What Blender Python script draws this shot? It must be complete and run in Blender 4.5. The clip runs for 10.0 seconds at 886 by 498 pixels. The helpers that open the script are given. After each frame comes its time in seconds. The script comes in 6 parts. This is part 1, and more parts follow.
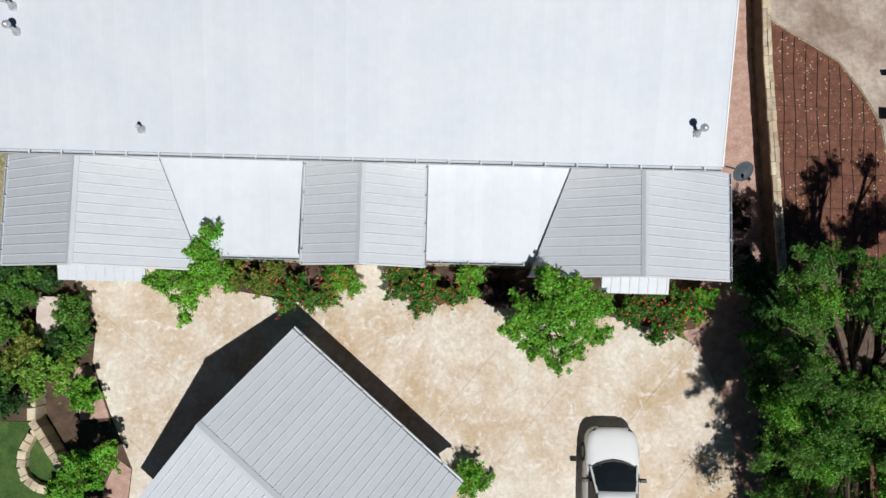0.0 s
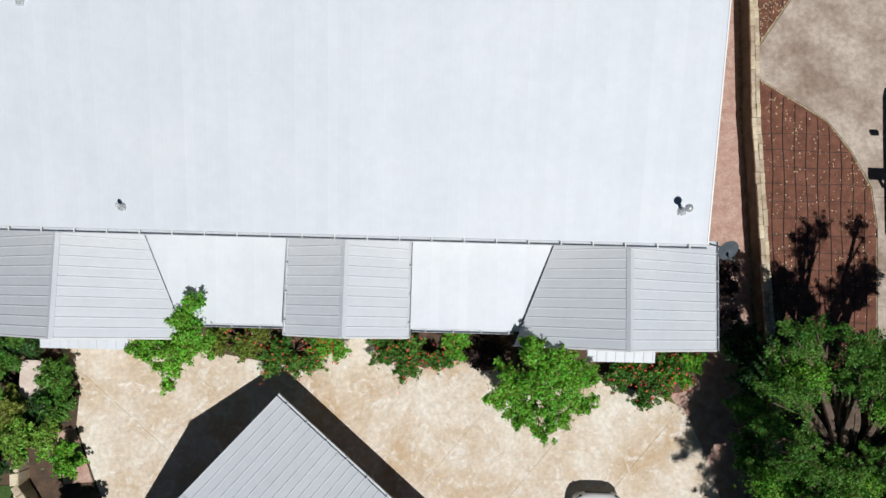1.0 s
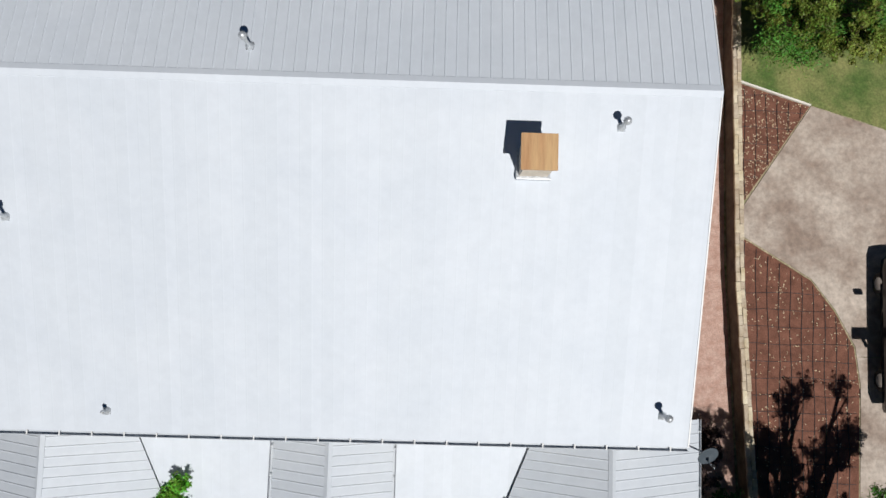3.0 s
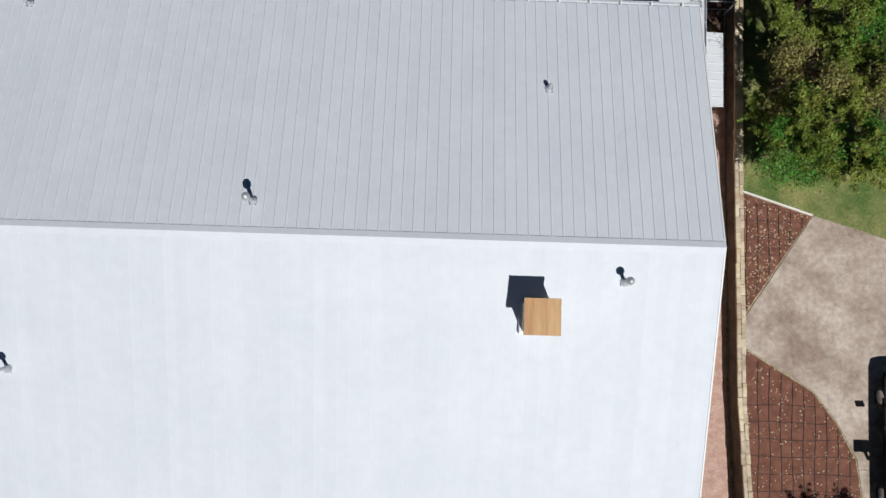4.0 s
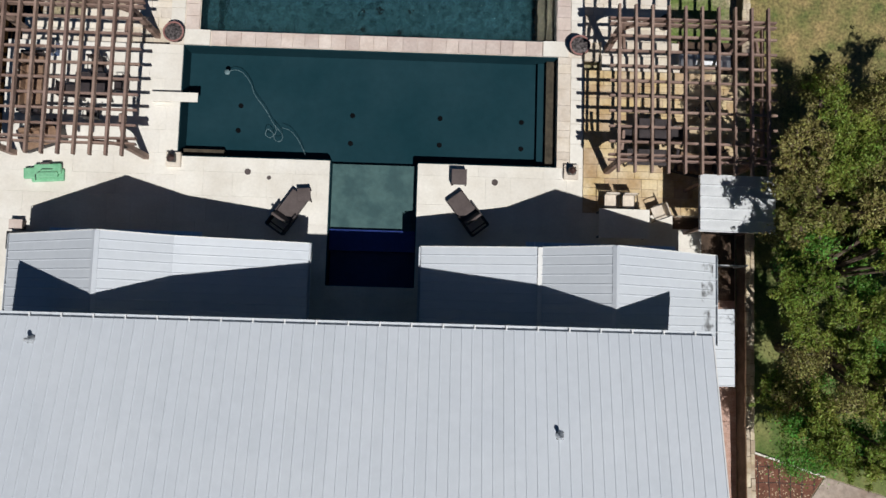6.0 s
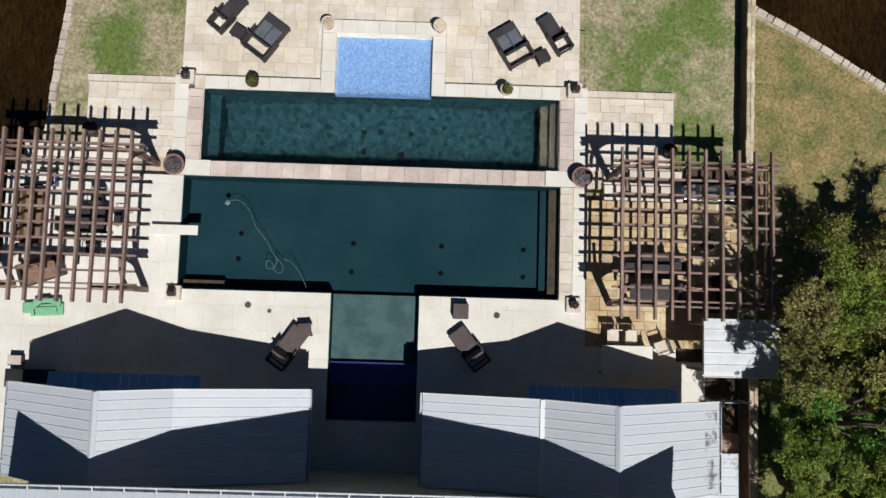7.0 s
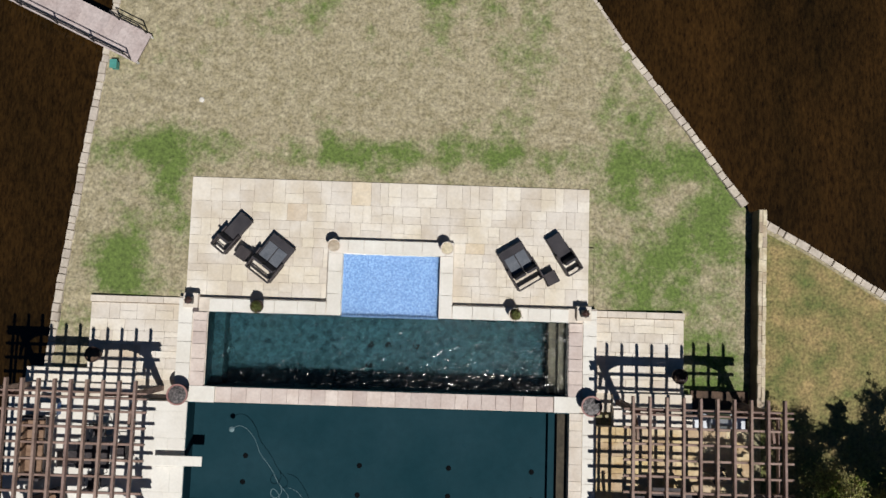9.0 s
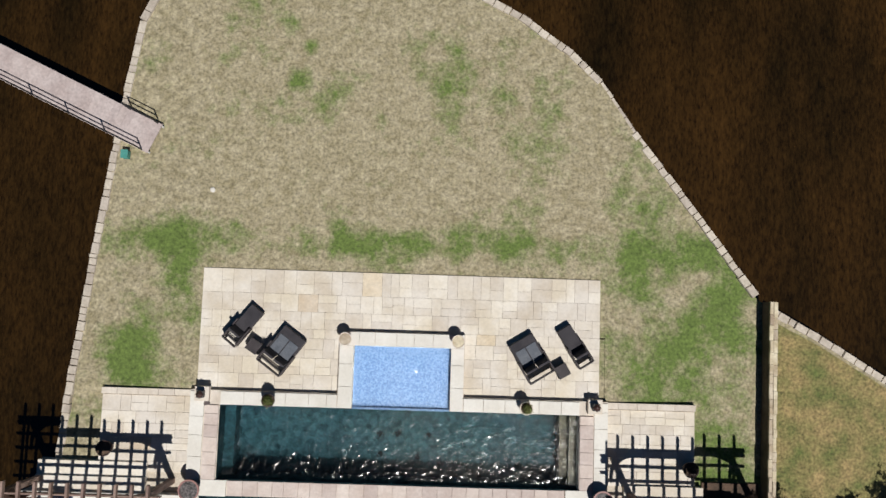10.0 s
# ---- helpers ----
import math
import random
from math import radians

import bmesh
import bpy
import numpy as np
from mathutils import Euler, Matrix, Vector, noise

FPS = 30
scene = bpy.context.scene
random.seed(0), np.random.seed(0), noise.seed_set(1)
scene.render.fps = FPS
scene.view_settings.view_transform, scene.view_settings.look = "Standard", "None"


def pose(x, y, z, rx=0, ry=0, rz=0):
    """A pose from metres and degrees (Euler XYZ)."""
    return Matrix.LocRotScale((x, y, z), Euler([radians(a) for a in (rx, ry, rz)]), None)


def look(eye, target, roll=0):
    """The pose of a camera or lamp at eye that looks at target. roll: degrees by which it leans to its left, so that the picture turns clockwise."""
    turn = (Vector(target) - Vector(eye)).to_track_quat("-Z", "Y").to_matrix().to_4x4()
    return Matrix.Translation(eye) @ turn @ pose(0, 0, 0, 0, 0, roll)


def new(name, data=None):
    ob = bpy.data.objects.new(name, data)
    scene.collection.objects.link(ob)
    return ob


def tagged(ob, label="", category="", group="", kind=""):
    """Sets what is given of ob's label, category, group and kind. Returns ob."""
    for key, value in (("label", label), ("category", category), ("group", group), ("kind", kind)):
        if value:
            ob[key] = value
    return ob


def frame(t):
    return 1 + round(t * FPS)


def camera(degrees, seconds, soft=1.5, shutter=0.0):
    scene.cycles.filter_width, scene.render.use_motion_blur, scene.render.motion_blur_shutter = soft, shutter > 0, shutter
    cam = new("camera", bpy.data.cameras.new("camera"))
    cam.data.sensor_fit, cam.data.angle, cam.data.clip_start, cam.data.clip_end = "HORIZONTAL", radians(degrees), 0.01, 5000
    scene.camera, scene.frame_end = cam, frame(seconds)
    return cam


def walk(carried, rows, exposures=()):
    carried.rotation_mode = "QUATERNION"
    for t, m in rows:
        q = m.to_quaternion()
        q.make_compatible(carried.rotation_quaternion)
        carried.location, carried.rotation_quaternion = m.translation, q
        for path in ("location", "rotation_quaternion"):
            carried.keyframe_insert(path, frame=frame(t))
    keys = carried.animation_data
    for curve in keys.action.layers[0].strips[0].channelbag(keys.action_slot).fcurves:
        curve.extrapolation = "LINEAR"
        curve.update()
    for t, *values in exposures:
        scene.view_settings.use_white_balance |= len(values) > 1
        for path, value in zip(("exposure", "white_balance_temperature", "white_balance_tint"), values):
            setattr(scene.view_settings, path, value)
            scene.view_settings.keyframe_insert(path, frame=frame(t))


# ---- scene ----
cam = camera(60.29, 10.0)
ROWS = [
    (0.0, 0.000, -0.000, 27.400, 4.680, -0.717, 1.380),
    (0.5, 0.245, 1.110, 27.421, 4.685, -0.730, 1.404),
    (1.0, 0.430, 2.240, 27.423, 4.678, -0.736, 1.470),
    (1.5, 0.577, 3.441, 27.523, 4.683, -0.764, 1.490),
    (2.0, 0.694, 4.819, 27.718, 4.736, -0.784, 1.519),
    (2.5, 0.760, 6.311, 27.897, 4.645, -0.820, 1.585),
    (4.0, 0.526, 12.080, 28.410, 4.785, -0.844, 1.710),
    (4.5, 0.410, 14.322, 28.546, 4.838, -0.852, 1.670),
    (5.0, 0.245, 16.700, 28.685, 4.842, -0.864, 1.671),
    (5.5, 0.095, 19.217, 28.755, 4.893, -0.848, 1.705),
    (6.0, -0.008, 21.725, 28.812, 4.953, -0.837, 1.692),
    (7.5, -0.284, 28.920, 29.138, 5.146, -0.789, 1.755),
    (8.0, -0.379, 31.108, 29.167, 5.124, -0.806, 1.766),
    (8.5, -0.519, 33.143, 29.251, 5.157, -0.827, 1.770),
    (9.0, -0.727, 35.038, 29.417, 5.171, -0.803, 1.808),
    (9.5, -0.975, 36.819, 29.583, 5.189, -0.812, 1.825),
    (10.0, -1.263, 38.515, 29.728, 5.166, -0.807, 1.861),
]
walk(cam, [(t, pose(x, y, z, rx, ry, rz)) for t, x, y, z, rx, ry, rz in ROWS])

# ---- light: midday sun from the south, clear sky ----
SUN = Vector((0.24, -0.52, 1.0)).normalized()
world = bpy.data.worlds.new("sky")
scene.world = world
world.use_nodes = True
wn = world.node_tree.nodes
sky = wn.new("ShaderNodeTexSky")
sky.sky_type = "NISHITA"
sky.sun_disc = False
sky.ozone_density = 4.0
sky.sun_elevation = math.asin(SUN.z)
sky.sun_rotation = math.atan2(SUN.x, SUN.y)
wn["Background"].inputs[1].default_value = 0.018
deep = wn.new("ShaderNodeHueSaturation")  # a very clear, deep blue sky
deep.inputs["Saturation"].default_value = 1.45
world.node_tree.links.new(sky.outputs[0], deep.inputs["Color"])
world.node_tree.links.new(deep.outputs[0], wn["Background"].inputs[0])
sun = new("sun", bpy.data.lights.new("sun", "SUN"))
sun.data.energy, sun.data.angle, sun.data.color = 4.6, radians(0.5), (1.0, 0.985, 0.955)
sun.matrix_world = look(SUN * 80, (0, 0, 0))
scene.view_settings.exposure = -0.17


# ---- materials ----
def mat(name, c1, c2, scale=1.0, fine=18.0, rough=0.8, metal=0.0, bump=0.2, rand=0.0, island=0.0, contrast=0.3,
        grain=0.25, stretch=(1, 1, 1), spec=0.5):
    """Two colours mixed by a broad noise, a fine grain over them, fine relief, and a change of tone from piece to piece."""
    m = bpy.data.materials.new(name)
    m.use_nodes = True
    nt = m.node_tree
    n, l = nt.nodes, nt.links
    bsdf = n["Principled BSDF"]
    geo = n.new("ShaderNodeNewGeometry")
    mp = n.new("ShaderNodeMapping")
    mp.inputs["Scale"].default_value = stretch
    l.new(geo.outputs["Position"], mp.inputs["Vector"])
    big = n.new("ShaderNodeTexNoise")
    big.inputs["Scale"].default_value, big.inputs["Detail"].default_value, big.inputs["Roughness"].default_value = scale, 6, 0.6
    l.new(mp.outputs[0], big.inputs["Vector"])
    ramp = n.new("ShaderNodeValToRGB")
    ramp.color_ramp.elements[0].position, ramp.color_ramp.elements[1].position = 0.5 - contrast / 2, 0.5 + contrast / 2
    ramp.color_ramp.elements[0].color, ramp.color_ramp.elements[1].color = (*c1, 1), (*c2, 1)
    l.new(big.outputs[0], ramp.inputs[0])
    small = n.new("ShaderNodeTexNoise")
    small.inputs["Scale"].default_value, small.inputs["Detail"].default_value, small.inputs["Roughness"].default_value = fine, 5, 0.7
    l.new(mp.outputs[0], small.inputs["Vector"])
    span = n.new("ShaderNodeMapRange")
    span.inputs["From Min"].default_value, span.inputs["From Max"].default_value = 0.25, 0.75
    span.inputs["To Min"].default_value, span.inputs["To Max"].default_value = 1 - grain, 1 + grain
    l.new(small.outputs[0], span.inputs[0])
    hsv = n.new("ShaderNodeHueSaturation")
    l.new(ramp.outputs[0], hsv.inputs["Color"])
    value = span.outputs[0]
    for amount, node, out in ((rand, "ShaderNodeObjectInfo", "Random"), (island, "ShaderNodeNewGeometry", "Random Per Island")):
        if amount:
            info = n.new(node)
            r = n.new("ShaderNodeMapRange")
            r.inputs["To Min"].default_value, r.inputs["To Max"].default_value = 1 - amount, 1 + amount
            l.new(info.outputs[out], r.inputs[0])
            mul = n.new("ShaderNodeMath")
            mul.operation = "MULTIPLY"
            l.new(value, mul.inputs[0])
            l.new(r.outputs[0], mul.inputs[1])
            value = mul.outputs[0]
            hue = n.new("ShaderNodeMapRange")
            hue.inputs["To Min"].default_value, hue.inputs["To Max"].default_value = 0.5 - amount * 0.06, 0.5 + amount * 0.06
            l.new(info.outputs[out], hue.inputs[0])
            l.new(hue.outputs[0], hsv.inputs["Hue"])
    l.new(value, hsv.inputs["Value"])
    l.new(hsv.outputs[0], bsdf.inputs["Base Color"])
    bsdf.inputs["Roughness"].default_value, bsdf.inputs["Metallic"].default_value = rough, metal
    bsdf.inputs["Specular IOR Level"].default_value = spec
    if bump:
        b = n.new("ShaderNodeBump")
        b.inputs["Strength"].default_value, b.inputs["Distance"].default_value = bump, 0.02
        l.new(small.outputs[0], b.inputs["Height"])
        l.new(b.outputs[0], bsdf.inputs["Normal"])
    return m


def leaf_mat(name, c1, c2, scale=0.7, thru=0.32):
    m = mat(name, c1, c2, scale=scale, fine=5, rough=0.55, bump=0, island=0.6, grain=0.25, spec=0.4)
    nt = m.node_tree
    n, l = nt.nodes, nt.links
    tr = n.new("ShaderNodeBsdfTranslucent")
    mix = n.new("ShaderNodeMixShader")
    mix.inputs[0].default_value = thru
    colour = n["Principled BSDF"].inputs["Base Color"].links[0].from_socket
    l.new(colour, tr.inputs[0])
    l.new(n["Principled BSDF"].outputs[0], mix.inputs[1])
    l.new(tr.outputs[0], mix.inputs[2])
    l.new(mix.outputs[0], n["Material Output"].inputs[0])
    return m


def water_mat(name, wave, height, tint=(1, 1, 1), rough=0.0, calm=1.0):
    """Clear water: a refracting surface with small waves."""
    m = bpy.data.materials.new(name)
    m.use_nodes = True
    n, l = m.node_tree.nodes, m.node_tree.links
    b = n["Principled BSDF"]
    b.inputs["Base Color"].default_value = (*tint, 1)
    b.inputs["Transmission Weight"].default_value, b.inputs["IOR"].default_value, b.inputs["Roughness"].default_value = 1, 1.33, rough
    geo = n.new("ShaderNodeNewGeometry")
    nz = n.new("ShaderNodeTexNoise")
    nz.inputs["Scale"].default_value, nz.inputs["Detail"].default_value = wave, 3
    nz.inputs["Distortion"].default_value = 0.6
    l.new(geo.outputs["Position"], nz.inputs["Vector"])
    bp = n.new("ShaderNodeBump")
    bp.inputs["Strength"].default_value, bp.inputs["Distance"].default_value = calm, height
    l.new(nz.outputs[0], bp.inputs["Height"])
    l.new(bp.outputs[0], b.inputs["Normal"])
    return m


LAWN = 0.24


def lawn_mat():
    """Dry tan turf with green patches of two sizes."""
    m = mat("lawn", (0.245, 0.207, 0.118), (0.41, 0.355, 0.24), scale=3.0, fine=8, rough=0.95, bump=1.0, grain=0.7, contrast=0.4)
    n, l = m.node_tree.nodes, m.node_tree.links
    hsv = next(k for k in n if k.type == "HUE_SAT")
    tan = hsv.inputs["Color"].links[0].from_socket
    geo = next(k for k in n if k.type == "NEW_GEOMETRY")
    patch = n.new("ShaderNodeTexNoise")
    patch.inputs["Scale"].default_value, patch.inputs["Detail"].default_value, patch.inputs["Roughness"].default_value = 0.33, 10, 0.78
    l.new(geo.outputs["Position"], patch.inputs["Vector"])
    r = n.new("ShaderNodeValToRGB")
    r.color_ramp.elements[0].position, r.color_ramp.elements[1].position = 0.525, 0.67
    # watered strips: just beyond the patio, and the two plots beside it
    sep = n.new("ShaderNodeSeparateXYZ")
    l.new(geo.outputs["Position"], sep.inputs[0])
    total = patch.outputs[0]
    for axis, a0, a1, b0, b1, gain in (("Y", 40.5, 41.1, 41.4, 42.3, 0.1), ("X", 5.2, 6.5, 10.5, 12.0, 0.12), ("X", -14.5, -13.2, -11.0, -9.5, 0.07)):
        up = n.new("ShaderNodeMapRange")
        up.inputs[1].default_value, up.inputs[2].default_value = a0, a1
        down = n.new("ShaderNodeMapRange")
        down.inputs[1].default_value, down.inputs[2].default_value = b1, b0
        l.new(sep.outputs[axis], up.inputs[0])
        l.new(sep.outputs[axis], down.inputs[0])
        both = n.new("ShaderNodeMath")
        both.operation = "MULTIPLY"
        l.new(up.outputs[0], both.inputs[0])
        l.new(down.outputs[0], both.inputs[1])
        if axis == "X":
            south = n.new("ShaderNodeMapRange")
            south.inputs[1].default_value, south.inputs[2].default_value = 43.5, 40.5
            l.new(sep.outputs["Y"], south.inputs[0])
            keep = n.new("ShaderNodeMath")
            keep.operation = "MULTIPLY"
            l.new(both.outputs[0], keep.inputs[0])
            l.new(south.outputs[0], keep.inputs[1])
            both = keep
        add = n.new("ShaderNodeMath")
        add.operation = "MULTIPLY_ADD"
        l.new(both.outputs[0], add.inputs[0])
        add.inputs[1].default_value = gain
        l.new(total, add.inputs[2])
        total = add.outputs[0]
    # single tufts of greener grass in the dry part
    for x, y, size, gain in ((-6.8, 47.8, 0.7, 0.2), (-7.1, 50.0, 0.7, 0.2), (-6.5, 49.1, 0.5, 0.18), (-0.8, 45.9, 1.2, 0.13), (-0.3, 49.3, 1.5, 0.11), (3.0, 45.0, 1.6, 0.13),
                             (5.8, 43.3, 1.3, 0.13), (-5.4, 47.2, 0.9, 0.1), (3.0, 47.1, 1.0, 0.1), (0.0, 42.0, 1.1, 0.09), (-9.9, 48.4, 0.9, 0.1), (-12.6, 36.6, 1.8, 0.12)):
        far = n.new("ShaderNodeVectorMath")
        far.operation = "DISTANCE"
        l.new(geo.outputs["Position"], far.inputs[0])
        far.inputs[1].default_value = (x, y, LAWN)
        near = n.new("ShaderNodeMapRange")
        near.inputs[1].default_value, near.inputs[2].default_value, near.inputs[4].default_value = size, 0.0, gain
        l.new(far.outputs["Value"], near.inputs[0])
        add = n.new("ShaderNodeMath")
        l.new(near.outputs[0], add.inputs[0])
        l.new(total, add.inputs[1])
        total = add.outputs[0]
    l.new(total, r.inputs[0])
    mix = n.new("ShaderNodeMix")
    mix.data_type = "RGBA"
    l.new(r.outputs[0], mix.inputs["Factor"])
    l.new(tan, mix.inputs[6])
    mix.inputs[7].default_value = (0.115, 0.165, 0.038, 1)
    l.new(mix.outputs[2], hsv.inputs["Color"])
    return m


def court_mat():
    """Stained concrete: pale worn areas, rusty tan washes and small bleached blots."""
    m = mat("stained_concrete", (0.5, 0.365, 0.23), (0.7, 0.645, 0.565), scale=0.42, fine=7, rough=0.75, bump=0.12, grain=0.2, contrast=0.3)
    n, l = m.node_tree.nodes, m.node_tree.links
    hsv = next(k for k in n if k.type == "HUE_SAT")
    tan = hsv.inputs["Color"].links[0].from_socket
    geo = next(k for k in n if k.type == "NEW_GEOMETRY")
    for scale, lo, hi, colour, most in ((2.3, 0.52, 0.66, (0.76, 0.73, 0.68, 1), 0.75), (1.4, 0.58, 0.72, (0.45, 0.3, 0.17, 1), 0.6), (0.9, 0.6, 0.72, (0.5, 0.47, 0.43, 1), 0.5)):
        blot = n.new("ShaderNodeTexNoise")
        blot.inputs["Scale"].default_value, blot.inputs["Detail"].default_value, blot.inputs["Roughness"].default_value = scale, 8, 0.68
        blot.inputs["Distortion"].default_value = 0.8
        l.new(geo.outputs["Position"], blot.inputs["Vector"])
        r = n.new("ShaderNodeMapRange")
        r.inputs[1].default_value, r.inputs[2].default_value, r.inputs[4].default_value = lo, hi, most
        l.new(blot.outputs[0], r.inputs[0])
        mix = n.new("ShaderNodeMix")
        mix.data_type = "RGBA"
        l.new(r.outputs[0], mix.inputs["Factor"])
        l.new(tan, mix.inputs[6])
        mix.inputs[7].default_value = colour
        tan = mix.outputs[2]
    l.new(tan, hsv.inputs["Color"])
    return m


M_ROOF = mat("roof_metal", (0.56, 0.597, 0.647), (0.59, 0.624, 0.67), scale=0.5, fine=3, rough=0.66, metal=0.08, bump=0.02, grain=0.04, rand=0.02)
# Roof metal tinted blue for the sky mirrored in the shaded rear awnings.
M_AWNING = mat("sky_tinted_awning", (0.62, 0.72, 0.85), (0.7, 0.79, 0.9), scale=1, fine=6, rough=0.32, metal=0.75, bump=0.02, grain=0.06, rand=0.05)
M_GUTTER = mat("gutter_metal", (0.46, 0.49, 0.53), (0.52, 0.55, 0.58), scale=2, rough=0.45, bump=0.03, grain=0.06)
M_TRIM = mat("white_trim", (0.68, 0.68, 0.67), (0.75, 0.75, 0.74), scale=2, rough=0.5, bump=0.03, grain=0.05)
M_STUCCO = mat("limestone_wall", (0.45, 0.38, 0.28), (0.56, 0.49, 0.38), scale=1.2, fine=12, bump=0.4)
M_COURT = court_mat()
M_DRIVE = mat("driveway_concrete", (0.26, 0.195, 0.155), (0.47, 0.4, 0.34), scale=0.6, fine=5, rough=0.85, bump=0.15, grain=0.3, contrast=0.26)
M_MULCH = mat("red_mulch", (0.12, 0.048, 0.03), (0.2, 0.085, 0.055), scale=3, fine=22, rough=0.95, bump=1.0, grain=0.5)
M_GRAVEL = mat("pink_gravel", (0.4, 0.24, 0.19), (0.52, 0.36, 0.3), scale=3, fine=26, rough=0.9, bump=0.9, grain=0.4)
M_SOIL = mat("soil", (0.06, 0.04, 0.028), (0.12, 0.075, 0.05), scale=2, fine=20, rough=0.95, bump=0.8, grain=0.4)
M_LAWN = lawn_mat()
M_GRASS = mat("green_grass", (0.07, 0.12, 0.025), (0.22, 0.22, 0.08), scale=0.8, fine=11, rough=0.95, bump=0.9, grain=0.45)
M_TURF = mat("watered_turf", (0.03, 0.075, 0.012), (0.075, 0.13, 0.03), scale=1.2, fine=14, rough=0.95, bump=0.9, grain=0.45)
M_DECK = mat("white_limestone", (0.66, 0.62, 0.55), (0.76, 0.73, 0.67), scale=0.8, fine=9, rough=0.8, bump=0.1, grain=0.07, rand=0.03)
M_PAVER = mat("patio_stone", (0.61, 0.53, 0.42), (0.72, 0.66, 0.58), scale=0.7, fine=9, rough=0.85, bump=0.2, grain=0.1, rand=0.09, contrast=0.25)
M_HONEY = mat("honey_flagstone", (0.6, 0.49, 0.35), (0.69, 0.59, 0.46), scale=1.4, fine=9, rough=0.85, bump=0.2, grain=0.15, rand=0.1)
M_GOLD = mat("gold_flagstone", (0.46, 0.32, 0.16), (0.6, 0.48, 0.32), scale=1.4, fine=9, rough=0.85, bump=0.2, grain=0.2, rand=0.18)
M_COPING = mat("coping_stone", (0.58, 0.5, 0.41), (0.68, 0.61, 0.53), scale=1.5, fine=9, rough=0.8, bump=0.15, grain=0.12, rand=0.06)
M_PINK = mat("pink_coping", (0.53, 0.43, 0.38), (0.63, 0.54, 0.49), scale=1.5, fine=9, rough=0.8, bump=0.15, grain=0.12, rand=0.12)
M_GROUT = mat("joint_sand", (0.5, 0.43, 0.34), (0.58, 0.51, 0.42), scale=3, fine=20, rough=0.95, bump=0.4)
M_WALLSTONE = mat("wall_stone", (0.42, 0.33, 0.22), (0.6, 0.52, 0.4), scale=2.2, fine=10, rough=0.9, bump=0.5, grain=0.22, rand=0.2)
M_BANK = mat("bank_stone", (0.43, 0.37, 0.3), (0.58, 0.51, 0.43), scale=2.2, fine=10, rough=0.9, bump=0.5, grain=0.22, rand=0.12)
M_WOOD = mat("pergola_timber", (0.18, 0.115, 0.09), (0.3, 0.205, 0.17), scale=1.2, fine=14, rough=0.75, bump=0.3, grain=0.25, rand=0.12)
M_PLY = mat("plywood", (0.4, 0.2, 0.09), (0.55, 0.35, 0.17), scale=2.2, fine=10, rough=0.7, bump=0.1, grain=0.15, stretch=(1.6, 0.15, 1))
M_WICKER = mat("dark_wicker", (0.022, 0.016, 0.018), (0.04, 0.03, 0.032), scale=3, fine=60, rough=0.6, bump=0.5, grain=0.3)
M_CUSHION = mat("charcoal_cushion", (0.03, 0.027, 0.032), (0.05, 0.045, 0.05), scale=2, fine=30, rough=0.9, bump=0.2)
M_SLATE = mat("slate_pad", (0.09, 0.1, 0.12), (0.13, 0.14, 0.16), scale=3, fine=20, rough=0.8, bump=0.2)
M_TAUPE = mat("taupe_fabric", (0.075, 0.058, 0.056), (0.11, 0.088, 0.085), scale=2, fine=30, rough=0.9, bump=0.2)
M_STEEL = mat("brushed_steel", (0.5, 0.52, 0.55), (0.6, 0.62, 0.65), scale=2, fine=12, rough=0.3, metal=0.9, bump=0.03, grain=0.08)
M_GALV = mat("galvanised_pipe", (0.5, 0.52, 0.54), (0.6, 0.62, 0.64), scale=6, fine=20, rough=0.45, metal=0.5, bump=0.05)
M_BLACK = mat("black_metal", (0.012, 0.012, 0.013), (0.02, 0.02, 0.022), scale=2, rough=0.45, bump=0.05)
M_RUBBER = mat("black_rubber", (0.014, 0.014, 0.015), (0.022, 0.022, 0.022), scale=8, rough=0.8, bump=0.2)
M_CAR = mat("white_paint", (0.8, 0.81, 0.82), (0.83, 0.84, 0.85), scale=1, rough=0.18, bump=0, grain=0.01)
M_TRUCK = mat("black_paint", (0.012, 0.012, 0.014), (0.016, 0.016, 0.018), scale=1, rough=0.12, bump=0, grain=0.01)
M_GLASS = mat("tinted_glass", (0.012, 0.017, 0.02), (0.018, 0.023, 0.027), scale=1, rough=0.05, bump=0, grain=0.02)
M_TERRA = mat("terracotta", (0.4, 0.16, 0.1), (0.5, 0.24, 0.16), scale=4, rough=0.85, bump=0.2)
M_POTDARK = mat("dark_glazed_pot", (0.03, 0.014, 0.012), (0.06, 0.028, 0.022), scale=4, rough=0.5, bump=0.1)
M_POTROSE = mat("rose_glazed_rim", (0.25, 0.12, 0.11), (0.33, 0.17, 0.15), scale=4, rough=0.5, bump=0.1)
M_CORAL = mat("fire_glass", (0.006, 0.005, 0.005), (0.14, 0.12, 0.12), scale=12, fine=40, rough=0.35, bump=0.8, contrast=0.2)
M_PLASTER = mat("pool_plaster", (0.008, 0.034, 0.045), (0.014, 0.043, 0.056), scale=0.3, fine=3, rough=0.8, bump=0.05, grain=0.1)
M_LEDGE = mat("ledge_plaster", (0.03, 0.075, 0.08), (0.055, 0.115, 0.115), scale=1.1, fine=5, rough=0.8, bump=0.05, grain=0.15, contrast=0.2)
# Strong mottling stands in for ripple light on the lower pool's floor.
M_DARKPLASTER = mat("ripple_mottled_plaster", (0.001, 0.007, 0.01), (0.018, 0.046, 0.054), scale=4.5, fine=14, rough=0.8, bump=0.3, grain=0.7, contrast=0.4)
